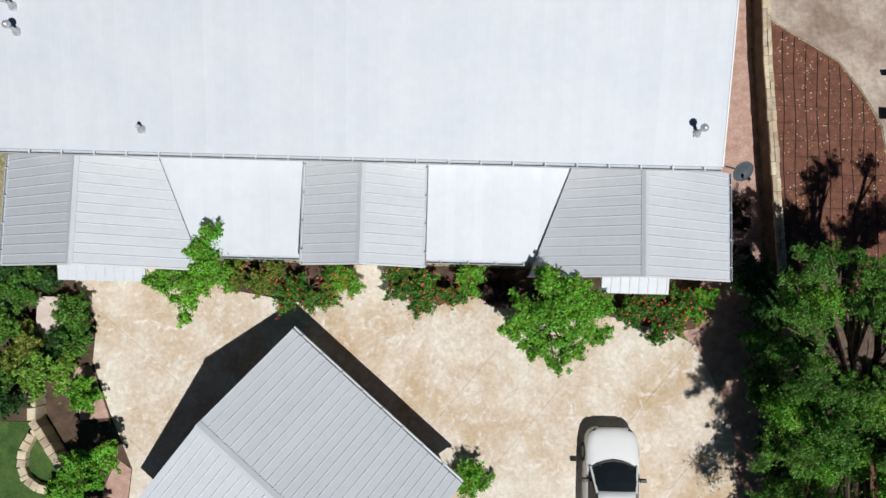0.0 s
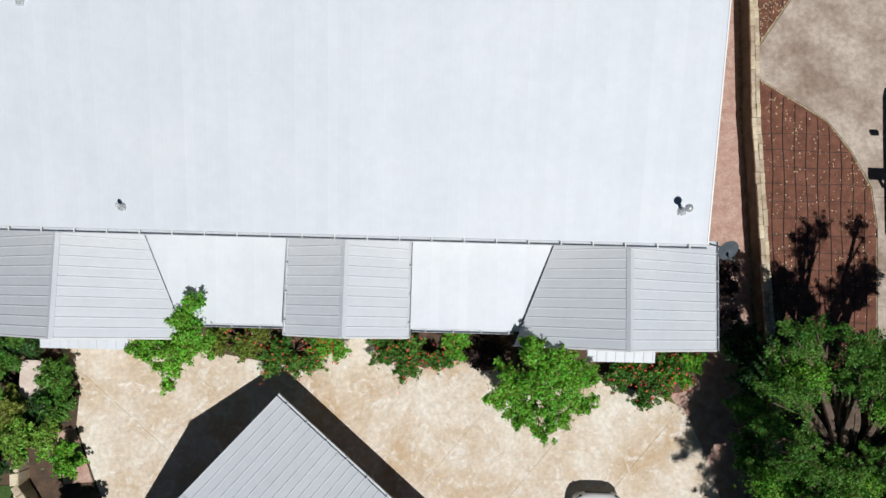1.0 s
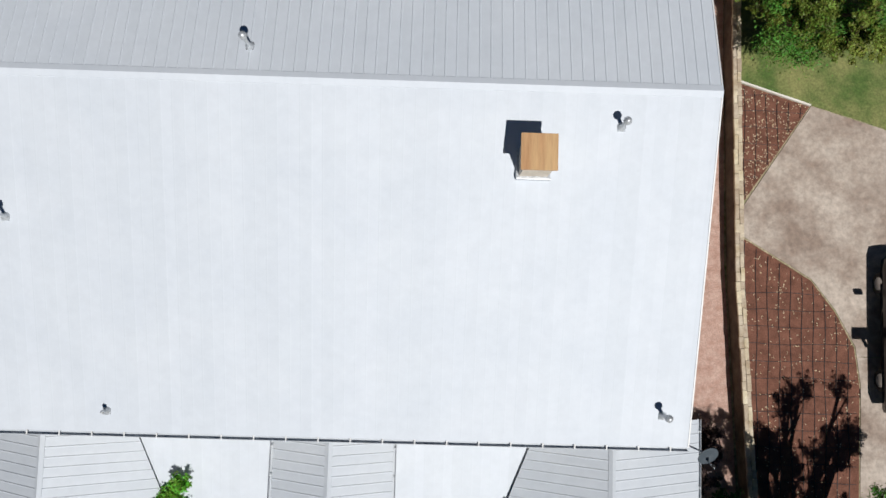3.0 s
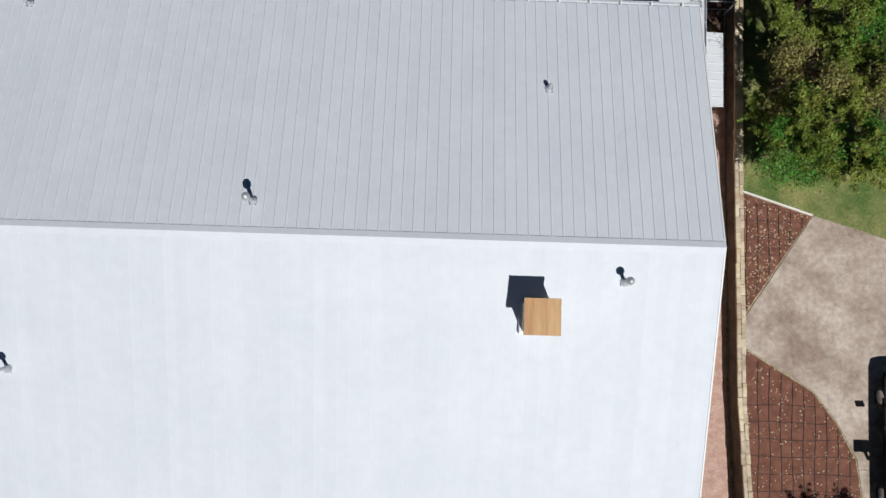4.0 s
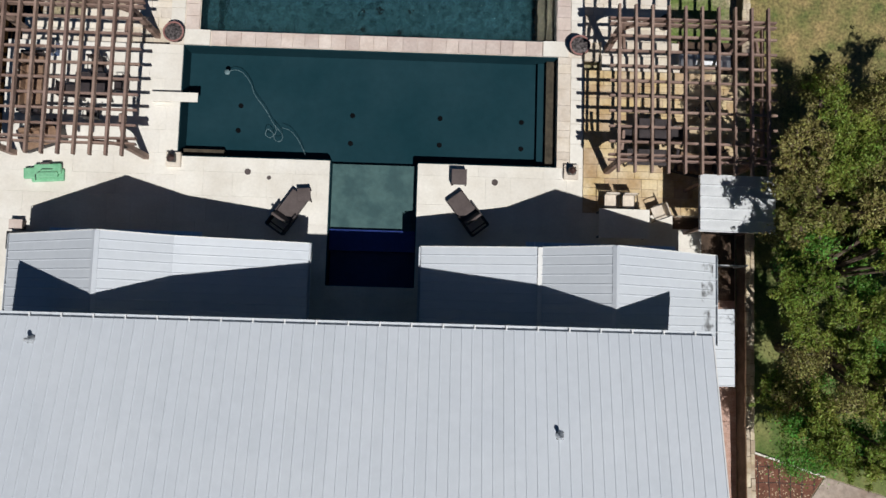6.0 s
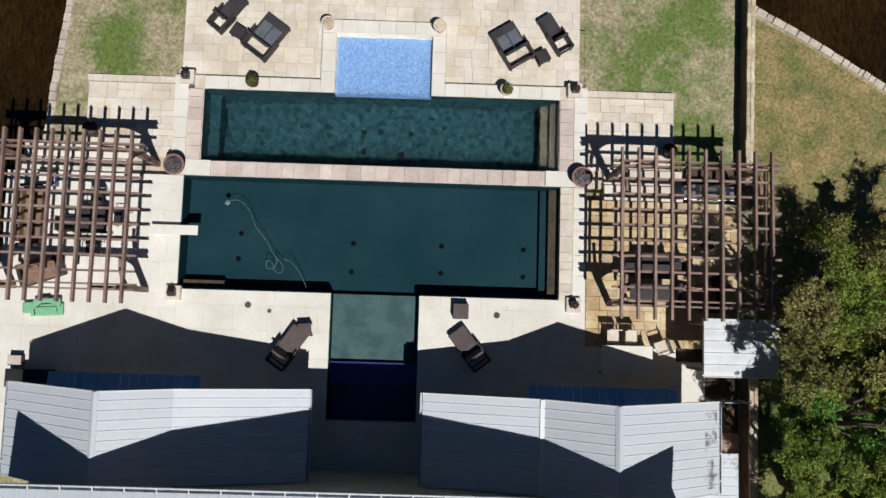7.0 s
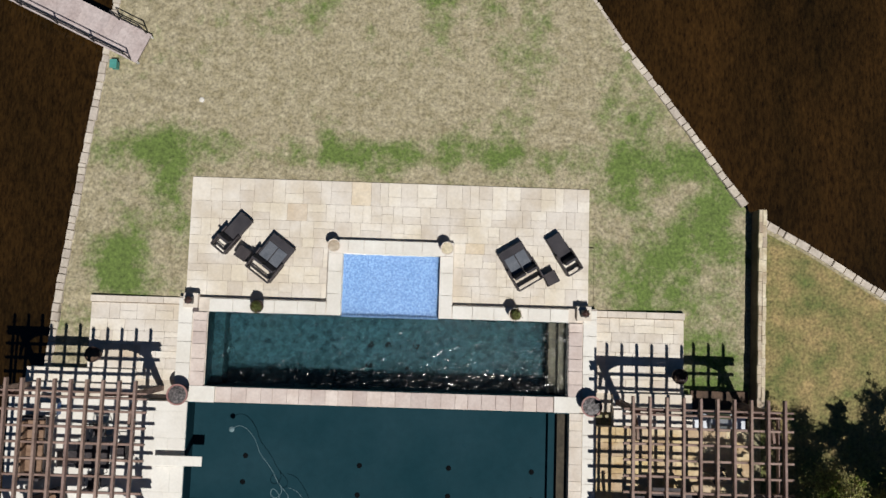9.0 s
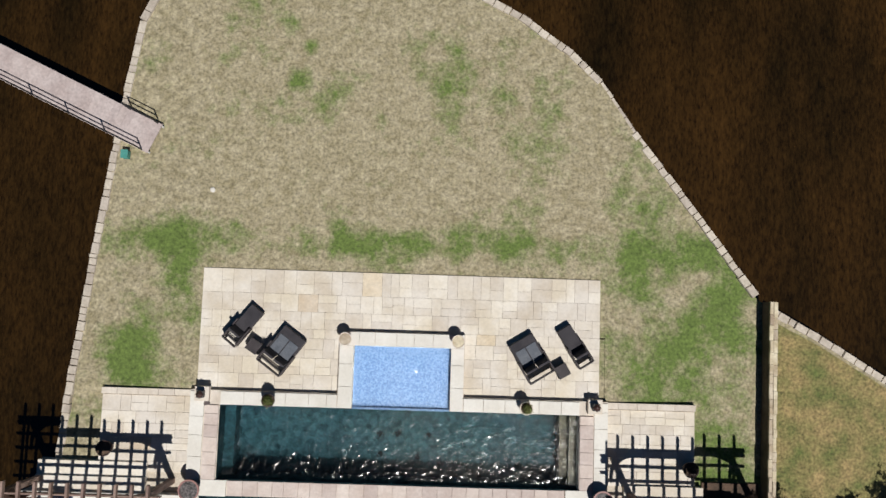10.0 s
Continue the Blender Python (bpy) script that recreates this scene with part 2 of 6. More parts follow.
M_STEP = mat("step_stone", (0.05, 0.044, 0.034), (0.085, 0.07, 0.052), scale=2, fine=8, rough=0.8, bump=0.1)
# Navy paints in the blue sky that the shaded water reflects.
M_NAVY = mat("sky_reflection_navy", (0.01, 0.03, 0.17), (0.018, 0.045, 0.24), scale=1, fine=8, rough=0.4, bump=0.05, grain=0.15)
# Darker navy for the shadow over the channel's south end.
M_DEEPNAVY = mat("shadowed_reflection_navy", (0.01, 0.024, 0.1), (0.016, 0.034, 0.14), scale=1, fine=8, rough=0.5, bump=0.05, grain=0.15)
M_MOSAIC = mat("blue_mosaic", (0.07, 0.145, 0.29), (0.165, 0.26, 0.43), scale=16, fine=22, rough=0.35, bump=0.1, grain=0.35, contrast=0.2)
M_DRAIN = mat("black_drain_cover", (0.003, 0.004, 0.005), (0.006, 0.007, 0.008), rough=0.9, bump=0)
for m in (M_PLASTER, M_DARKPLASTER, M_DRAIN, M_STEP):  # under water plaster has hardly any gloss
    m.node_tree.nodes["Principled BSDF"].inputs["Specular IOR Level"].default_value = 0.04
# Wall core colour darkened to carry the shade on the west faces.
M_WALLCORE = mat("shade_toned_stone", (0.07, 0.052, 0.04), (0.13, 0.1, 0.075), scale=2.2, fine=10, rough=0.95, bump=0.5, grain=0.3)
M_POOLWATER = water_mat("pool_water", 1.6, 0.006, tint=(0.9, 1, 1))
M_RIPPLE = water_mat("rippled_water", 14.0, 0.01, tint=(0.85, 1, 1), rough=0.12)
M_SPAWATER = water_mat("spa_water", 14.0, 0.01, tint=(0.92, 0.98, 1), rough=0.11)
M_LAKE = mat("lake_water", (0.003, 0.003, 0.001), (0.042, 0.02, 0.005), scale=0.2, fine=6, rough=0.1, bump=0.5, grain=0.9, contrast=0.5, stretch=(1.6, 0.5, 1), spec=0.4)
M_DRYGRASS = mat("dry_golden_grass", (0.085, 0.12, 0.03), (0.34, 0.24, 0.11), scale=0.9, fine=9, rough=0.95, bump=1.0, grain=0.8, contrast=0.45)
M_HOSE = mat("grey_hose", (0.12, 0.19, 0.21), (0.17, 0.25, 0.27), rough=0.5, bump=0)
M_GREENPLASTIC = mat("green_fabric", (0.16, 0.42, 0.24), (0.22, 0.5, 0.3), scale=3, rough=0.6, bump=0.1)
M_TEAL = mat("teal_box", (0.06, 0.26, 0.22), (0.09, 0.32, 0.28), rough=0.6, bump=0.05)
M_DOCK = mat("dock_decking", (0.42, 0.34, 0.32), (0.52, 0.44, 0.42), scale=1.5, fine=9, rough=0.85, bump=0.2, rand=0.06)
M_BARK = mat("bark", (0.09, 0.06, 0.045), (0.16, 0.12, 0.09), scale=5, fine=25, rough=0.95, bump=0.8)
M_RED = mat("red_petals", (0.5, 0.03, 0.02), (0.65, 0.08, 0.05), scale=4, rough=0.6, bump=0, island=0.3)
M_LITTER = mat("dry_leaves", (0.45, 0.33, 0.2), (0.6, 0.48, 0.34), scale=4, rough=0.8, bump=0, island=0.3)
def stain_mat():
    """Patchy mildew that lets the surface beneath show through."""
    m = mat("roof_stain", (0.1, 0.1, 0.1), (0.16, 0.16, 0.16), scale=4, rough=0.9, bump=0)
    n, l = m.node_tree.nodes, m.node_tree.links
    geo = next(k for k in n if k.type == "NEW_GEOMETRY")
    spots = n.new("ShaderNodeTexNoise")
    spots.inputs["Scale"].default_value, spots.inputs["Detail"].default_value = 2.4, 6
    l.new(geo.outputs["Position"], spots.inputs["Vector"])
    span = n.new("ShaderNodeMapRange")
    span.inputs[1].default_value, span.inputs[2].default_value, span.inputs[4].default_value = 0.48, 0.66, 0.75
    l.new(spots.outputs[0], span.inputs[0])
    l.new(span.outputs[0], n["Principled BSDF"].inputs["Alpha"])
    return m


M_CONTROL = stain_mat()
L_BRIGHT = leaf_mat("leaf_bright", (0.12, 0.33, 0.025), (0.24, 0.5, 0.05))
L_MID = leaf_mat("leaf_mid", (0.065, 0.185, 0.022), (0.15, 0.3, 0.045))
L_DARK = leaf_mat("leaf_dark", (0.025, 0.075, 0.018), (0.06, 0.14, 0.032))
L_OAK = leaf_mat("leaf_oak", (0.14, 0.215, 0.028), (0.29, 0.32, 0.06), scale=0.5)
L_BROWN = leaf_mat("leaf_brown", (0.2, 0.2, 0.055), (0.3, 0.26, 0.09), scale=0.5)
L_OLIVE = leaf_mat("leaf_olive", (0.1, 0.115, 0.03), (0.17, 0.18, 0.05))
L_YELLOW = leaf_mat("leaf_lime", (0.17, 0.33, 0.04), (0.26, 0.44, 0.065))
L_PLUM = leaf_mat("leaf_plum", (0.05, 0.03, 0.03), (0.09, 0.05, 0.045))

# ---- builders ----
BASE = {}
rng = np.random.default_rng(7)


def thing(name, label, category, base=(0, 0, 0), group="", kind="", turn=None):
    ob = new(name)
    ob.empty_display_size = 0.3
    ob.matrix_basis = pose(*base, 0, 0, turn or 0)
    BASE[ob] = Matrix.Translation([-c for c in base]) if turn is None else Matrix.Identity(4)
    return tagged(ob, label, category, group, kind)


def finish(name, mesh, material, parent=None, label="", matrix=None):
    ob = new(name, mesh)
    if material and not mesh.materials:
        mesh.materials.append(material)
    m = matrix or Matrix.Identity(4)
    if parent:
        ob.parent = parent
        m = BASE.get(parent, Matrix.Identity(4)) @ m
    ob.matrix_basis = m
    return tagged(ob, label)


def part(name, bm, material, parent=None, label="", smooth=False):
    """Links a bmesh as one mesh object under a thing or a part."""
    me = bpy.data.meshes.new(name)
    bmesh.ops.recalc_face_normals(bm, faces=bm.faces)
    bm.to_mesh(me)
    bm.free()
    if smooth:
        me.polygons.foreach_set("use_smooth", [True] * len(me.polygons))
    return finish(name, me, material, parent, label)


def bx(x0, x1, y0, y1, z0, z1, bevel=0.0, bm=None, turn=None):
    bm = bm or bmesh.new()
    t = bmesh.new()
    bmesh.ops.create_cube(t, size=1)
    for v in t.verts:
        v.co = Vector(((x0 + x1) / 2 + v.co.x * (x1 - x0), (y0 + y1) / 2 + v.co.y * (y1 - y0), (z0 + z1) / 2 + v.co.z * (z1 - z0)))
    if bevel:
        bmesh.ops.bevel(t, geom=t.edges[:], offset=bevel, segments=2, affect="EDGES", profile=0.6)
    if turn is not None:
        bmesh.ops.transform(t, matrix=turn, verts=t.verts)
    join(bm, t)
    return bm


def join(bm, t):
    me = bpy.data.meshes.new("t")
    t.to_mesh(me)
    t.free()
    bm.from_mesh(me)
    bpy.data.meshes.remove(me)


def prism(pts, z0, z1, bm=None):
    """An upright block over a plan outline."""
    bm = bm or bmesh.new()
    lo = [bm.verts.new((x, y, z0)) for x, y in pts]
    hi = [bm.verts.new((x, y, z1)) for x, y in pts]
    bm.faces.new(hi)
    bm.faces.new(lo[::-1])
    for i in range(len(pts)):
        j = (i + 1) % len(pts)
        bm.faces.new((lo[i], lo[j], hi[j], hi[i]))
    return bm


def rail(a, b, r, bm=None, n=8, r2=None):
    """A round bar from a to b."""
    bm = bm or bmesh.new()
    a, b = Vector(a), Vector(b)
    t = bmesh.new()
    bmesh.ops.create_cone(t, cap_ends=True, segments=n, radius1=r, radius2=r if r2 is None else r2, depth=(b - a).length)
    q = (b - a).to_track_quat("Z", "Y").to_matrix().to_4x4()
    bmesh.ops.transform(t, matrix=Matrix.Translation((a + b) / 2) @ q, verts=t.verts)
    join(bm, t)
    return bm


def beam(a, b, w, h, bm=None, bevel=0.008):
    """A squared timber from a to b, w wide and h high."""
    a, b = Vector(a), Vector(b)
    d = b - a
    q = d.to_track_quat("X", "Z").to_matrix().to_4x4()
    return bx(-d.length / 2, d.length / 2, -w / 2, w / 2, -h / 2, h / 2, bevel, bm, Matrix.Translation((a + b) / 2) @ q)


def lathe(profile, n=20, bm=None, at=(0, 0, 0)):
    """A turned shape from (radius, height) pairs."""
    bm = bm or bmesh.new()
    rings = []
    for r, z in profile:
        rings.append([bm.verts.new((at[0] + r * math.cos(k * math.tau / n), at[1] + r * math.sin(k * math.tau / n), at[2] + z)) for k in range(n)])
    for p, q in zip(rings, rings[1:]):
        for k in range(n):
            bm.faces.new((p[k], p[(k + 1) % n], q[(k + 1) % n], q[k]))
    bm.faces.new(rings[0][::-1])
    bm.faces.new(rings[-1])
    return bm


def loft(sections, bm=None, close=True):
    bm = bm or bmesh.new()
    rows = [[bm.verts.new(p) for p in s] for s in sections]
    for p, q in zip(rows, rows[1:]):
        for k in range(len(p) - 1):
            bm.faces.new((p[k], p[k + 1], q[k + 1], q[k]))
        if close:
            bm.faces.new((p[-1], p[0], q[0], q[-1]))
    if close:
        bm.faces.new(rows[0])
        bm.faces.new(rows[-1][::-1])
    return bm


def tube(name, pts, r, material, parent=None, label=""):
    """A thin pipe or hose along points."""
    cu = bpy.data.curves.new(name, "CURVE")
    cu.dimensions, cu.bevel_depth, cu.bevel_resolution = "3D", r, 2
    s = cu.splines.new("POLY")
    s.points.add(len(pts) - 1)
    for p, c in zip(s.points, pts):
        p.co = (*c, 1)
    tmp = bpy.data.objects.new("t", cu)
    me = bpy.data.meshes.new_from_object(tmp)
    bpy.data.objects.remove(tmp)
    me.materials.clear()
    return finish(name, me, material, parent, label)


UNIT = {}


def unit_stone(material, edge=0.02):
    """A unit block with a worn top edge, shared by all pieces of one material."""
    if material.name not in UNIT:
        edge = 0.006 if material.name == "white_limestone" else 0.05 if material.name in ("wall_stone", "bank_stone") else edge
        bm = bmesh.new()
        bmesh.ops.create_cube(bm, size=1)
        top = [e for e in bm.edges if all(v.co.z > 0 for v in e.verts)]
        bmesh.ops.bevel(bm, geom=top, offset=edge, segments=1, affect="EDGES")
        me = bpy.data.meshes.new("stone")
        bm.to_mesh(me)
        bm.free()
        me.materials.append(material)
        UNIT[material.name] = me
    return UNIT[material.name]


def stone(name, material, parent, x, y, z0, z1, sx, sy, turn=0.0):
    m = pose(x, y, (z0 + z1) / 2, 0, 0, turn) @ Matrix.Diagonal((sx, sy, z1 - z0, 1))
    return finish(name, unit_stone(material), None, parent, matrix=m)


def ashlar(name, material, parent, x0, x1, y0, y1, z0, z1, course=(0.35, 0.6), length=(0.35, 0.9), gap=0.012, uneven=0.004, skip=None, accent=None):
    """Paving in courses of uneven depth, each stone a piece of its own."""
    y = y0
    while y < y1 - 0.05:
        h = min(rng.uniform(*course), y1 - y)
        if y1 - y - h < 0.2:
            h = y1 - y
        x = x0
        while x < x1 - 0.05:
            w = min(rng.uniform(*length), x1 - x)
            if x1 - x - w < 0.2:
                w = x1 - x
            cx, cy = x + w / 2, y + h / 2
            stock = accent if accent and rng.random() < 0.055 else material
            if not (skip and skip(cx, cy)) and h > 0.45 and w > 0.4 and rng.random() < 0.55 and gap < 0.02 and gap > 0.007:
                s = h * rng.uniform(0.4, 0.6)
                stone(name, material, parent, cx, y + s / 2, z0, z1 + rng.uniform(-uneven, uneven), w - gap, s - gap)
                stone(name, material, parent, cx, y + (s + h) / 2, z0, z1 + rng.uniform(-uneven, uneven), w - gap, h - s - gap)
            elif not (skip and skip(cx, cy)):
                stone(name, stock, parent, cx, cy, z0, z1 + rng.uniform(-uneven, uneven), w - gap, h - gap)
            x += w
        y += h


def course_along(name, material, parent, pts, width, z0, z1, length=(0.35, 0.6), rows=1, wander=0.02):
    """Stones laid end to end along a line."""
    for a, b in zip(pts, pts[1:]):
        a, b = Vector(a), Vector(b)
        d = (b - a).normalized()
        side = Vector((-d.y, d.x))
        ang = math.degrees(math.atan2(d.y, d.x))
        for r in range(rows):
            s, total = 0.0, (b - a).length
            while s < total - 0.05:
                w = min(rng.uniform(*length), total - s)
                if total - s - w < 0.15:
                    w = total - s
                off = (r + 0.5) / rows * width - width / 2
                c = a + d * (s + w / 2) + side * (off + rng.uniform(-wander, wander) * 0.5)
                stone(name, material, parent, c.x, c.y, z0, z1 + rng.uniform(-wander, wander), w - 0.015, width / rows - 0.012 + rng.uniform(-wander, wander), ang + rng.uniform(-1, 1))
                s += w


def clip(poly, a, b, c):
    """The part of a plan outline where a*x + b*y <= c."""
    out = []
    for p, q in zip(poly, poly[1:] + poly[:1]):
        dp, dq = a * p[0] + b * p[1] - c, a * q[0] + b * q[1] - c
        if dp <= 0:
            out.append(p)
        if dp * dq < 0:
            s = dp / (dp - dq)
            out.append((p[0] + s * (q[0] - p[0]), p[1] + s * (q[1] - p[1])))
    return out


def leaves_mesh(name, blobs, count, size, seed, flat=0.5, fill=0.45):
    """Many small folded leaves spread over lumpy clumps (x, y, z, radius, height)."""
    g = np.random.default_rng(seed)
    bl = np.array(blobs, float)
    area = bl[:, 3] ** 2
    pick = g.choice(len(bl), count, p=area / area.sum())
    d = g.normal(size=(count, 3))
    d /= np.linalg.norm(d, axis=1)[:, None]
    lump = 1 + 0.3 * np.sin(d[:, 0] * 5 + pick) * np.cos(d[:, 1] * 6 + pick * 2) + 0.2 * np.sin(d[:, 2] * 9 + pick)
    rad = (fill * 0.9 + np.abs(g.normal(size=count)) * 0.36) * lump
    c = bl[pick, :3] + d * rad[:, None] * np.stack([bl[pick, 3], bl[pick, 3], bl[pick, 4]], 1)
    nrm = d + g.normal(size=(count, 3)) * 0.8 + np.array([0, 0, flat])
    nrm /= np.linalg.norm(nrm, axis=1)[:, None]
    a = np.cross(nrm, g.normal(size=(count, 3)))
    a /= np.linalg.norm(a, axis=1)[:, None]
    b = np.cross(nrm, a)
    s = (size * g.uniform(0.6, 1.3, count))[:, None]
    v = np.stack([c - a * s, c + b * s * 0.42 + nrm * s * 0.12, c + a * s, c - b * s * 0.42 + nrm * s * 0.12], 1).reshape(-1, 3)
    me = bpy.data.meshes.new(name)
    me.vertices.add(count * 4)
    me.vertices.foreach_set("co", v.ravel())
    me.loops.add(count * 4)
    me.loops.foreach_set("vertex_index", np.arange(count * 4, dtype=np.int32))
    me.polygons.add(count)
    me.polygons.foreach_set("loop_start", np.arange(0, count * 4, 4, dtype=np.int32))
    me.update(calc_edges=True)
    return me


def tree(name, label, base, blobs, count, size, material, seed, category="tree", trunk=0.12, second=None, flowers=None, group=""):
    """A tapered trunk, limbs to each clump, and a leafy crown with gaps."""
    t = thing(name, label, category, base, group)
    count, size = int(count * 1.5), size * 0.78
    bm = bmesh.new()
    g = np.random.default_rng(seed)
    small, spray = blobs, []
    for b in blobs:
        spray.append((*b[:3], b[3] * 0.62, b[4] * 0.62))
        for k in range(9):
            # a twig of leaf clusters that shrink towards its tip
            d = Vector(g.normal(size=3))
            d.z = abs(d.z) * 0.7
            d.normalize()
            reach, girth = g.uniform(0.8, 1.35), g.uniform(0.26, 0.42)
            for f, w in ((0.55, 1.0), (0.78, 0.75), (1.0, 0.5)):
                e = d * reach * f + Vector(g.normal(size=3)) * 0.08
                spray.append((b[0] + e.x * b[3], b[1] + e.y * b[3], b[2] + e.z * b[4], b[3] * girth * w, b[4] * girth * w * 0.8))
    blobs = spray
    top = Vector((base[0], base[1], base[2] + (min(b[2] for b in small) - base[2]) * 0.7))
    rail(base, top, trunk, bm, 8, trunk * 0.7)
    for b in small:
        mid = top.lerp(Vector(b[:3]), 0.5) + Vector(g.normal(size=3) * 0.12)
        rail(top, mid, trunk * 0.6, bm, 6, trunk * 0.4)
        rail(mid, b[:3], trunk * 0.4, bm, 6, trunk * 0.15)
        for k in range(3):
            e = Vector(b[:3]) + Vector(g.normal(size=3)).normalized() * b[3] * 0.8
            rail(mid.lerp(Vector(b[:3]), 0.6), e, trunk * 0.2, bm, 4, trunk * 0.05)
    part("trunk", bm, M_BARK, t)
    finish("crown", leaves_mesh("crown", blobs, count, size, seed), material, t)
    if second:
        finish("new_growth", leaves_mesh("new_growth", second[0], second[1], size, seed + 50), second[2], t, "patches of differently coloured foliage")
    if flowers:
        red = finish("blossom", leaves_mesh("blossom", [(b[0], b[1], b[2] + 0.22, b[3] * 1.05, b[4] * 1.1) for b in small], flowers, 0.05, seed + 90, flat=2.5, fill=0.9), M_RED, t)
        tagged(red, "small red blossoms", kind="stuff")
    return t


def clumps(seed, x0, x1, y0, y1, z0, z1, n, r0, r1):
    g = np.random.default_rng(seed)
    return [(g.uniform(x0, x1), g.uniform(y0, y1), g.uniform(z0, z1), r, r * g.uniform(0.6, 0.9)) for r in g.uniform(r0, r1, n)]


def slope(parent, eave, u, v, width, low, high, material=None, name="roof_panel", pitch=0.305, rib=0.016):
    """Ribbed metal roofing laid panel by panel. eave: a corner; u along the eave, v up the slope; low and high: the panel's ends along v."""
    u, v = Vector(u).normalized(), Vector(v).normalized()
    n = u.cross(v)
    if n.z < 0:
        n = -n
    k = 0
    cache = {}
    while k * pitch < width - 0.02:
        a, b = k * pitch, min((k + 1) * pitch, width)
        w = b - a
        key = tuple(round(q, 3) for q in (w, low(a), low(b), high(a), high(b)))
        if key not in cache:
            bm = bmesh.new()
            xs = [(0, 0), (0.016, rib), (0.036, rib), (0.052, 0), (w * 0.5, rib * 0.1), (w, 0)]
            def yy(x, f0, f1):
                return f0 + (f1 - f0) * x / w
            lo = [bm.verts.new((x, yy(x, key[1], key[2]), z)) for x, z in xs]
            hi = [bm.verts.new((x, yy(x, key[3], key[4]), z)) for x, z in xs]
            lob = [bm.verts.new((x, yy(x, key[1], key[2]), -0.012)) for x, z in xs]
            hib = [bm.verts.new((x, yy(x, key[3], key[4]), -0.012)) for x, z in xs]
            for i in range(5):
                bm.faces.new((lo[i], lo[i + 1], hi[i + 1], hi[i]))
                bm.faces.new((lob[i + 1], lob[i], hib[i], hib[i + 1]))
                bm.faces.new((lo[i + 1], lo[i], lob[i], lob[i + 1]))
                bm.faces.new((hi[i], hi[i + 1], hib[i + 1], hib[i]))
            me = bpy.data.meshes.new(name)
            bmesh.ops.recalc_face_normals(bm, faces=bm.faces)
            bm.to_mesh(me)
            bm.free()
            me.materials.append(material or M_ROOF)
            cache[key] = me
        o = Vector(eave) + u * a
        m = Matrix(((u.x, v.x, n.x, o.x), (u.y, v.y, n.y, o.y), (u.z, v.z, n.z, o.z), (0, 0, 0, 1)))
        finish(name, cache[key], None, parent, matrix=m)
        k += 1


def ridge_cap(name, p0, p1, s1, s2, w, parent, label=""):
    """A folded metal cap along a ridge from p0 to p1; s1 and s2 point down the two slopes."""
    p0, p1, s1, s2 = Vector(p0), Vector(p1), Vector(s1).normalized(), Vector(s2).normalized()
    up = Vector((0, 0, 0.03))
    prof = lambda p: [p + s1 * w + up * 0.75, p + up * 1.3, p + s2 * w + up * 0.75, p + s2 * w + up * 0.4, p + up * 0.7, p + s1 * w + up * 0.4]
    return part(name, loft([prof(p0), prof(p1)]), M_ROOF, parent, label)


def gutter(name, a, b, w, parent, ticks=0.9, up=0.0):
    """An open metal gutter with straps."""
    a, b = Vector(a), Vector(b)
    d = (b - a).normalized()
    s = Vector((0, 0, 1)).cross(d)
    bm = bmesh.new()
    prof = [(-w / 2, 0.05), (-w / 2, -0.07), (w / 2, -0.07), (w / 2, 0.05), (w / 2 - 0.012, 0.05), (w / 2 - 0.012, -0.058), (-w / 2 + 0.012, -0.058), (-w / 2 + 0.012, 0.05)]
    loft([[p + s * x + Vector((0, 0, z)) for x, z in prof] for p in (a, b)], bm)
    g = part(name, bm, M_GUTTER, parent, "grey metal gutter")
    k, total = ticks / 2, (b - a).length
    while ticks and k < total:
        c = a + d * k
        q = Matrix.Translation(c) @ d.to_track_quat("X", "Z").to_matrix().to_4x4()
        part("strap", bx(-0.02, 0.02, -w / 2, w / 2, 0.045, 0.06, 0, None, q), M_TRIM if w > 0.13 else M_GUTTER, g)
        k += ticks
    return g


def gable_walls(profile, y0, y1, bm=None):
    """A block under a gable: an outline in x and z pulled along y."""
    return loft([[(x, y, z) for x, z in profile] for y in (y0, y1)], bm)

# ---- ground, lake ----
WEST_BANK = [(-46, -60), (-24, 0), (-17.0, 18), (-15.07, 34.48), (-14.4, 40.56), (-13.88, 44.6), (-13.51, 47.34), (-13.11, 49.91), (-12.67, 50.86), (-11.2, 52.4), (-8, 53.4), (-4, 53.1)]
EAST_BANK = [(0.36, 51.36), (1.86, 50.59), (3.94, 49.15), (5.09, 48.03), (6.47, 46.05), (8.41, 43.57), (11.31, 39.76)]
FAR_BANK = [(12.0, 39.2), (13.85, 38.19), (16.44, 36.64), (24, 32), (60, 10)]
land = WEST_BANK + EAST_BANK + FAR_BANK + [(700, -300), (900, -1500), (-900, -1500), (-700, -400)]
# the pool and its terraces are let into the ground, which is built round them


def lawn_z(x, y):
    """The lawn swells a little round the patio and falls towards the side wall and the lake."""
    return float(np.interp(y, (35.2, 35.6), (0, 1)) * np.interp(x, (-14, -10.2, 5.5, 8.5, 11.2), (0.14, LAWN, LAWN, 0.1, 0.0)))


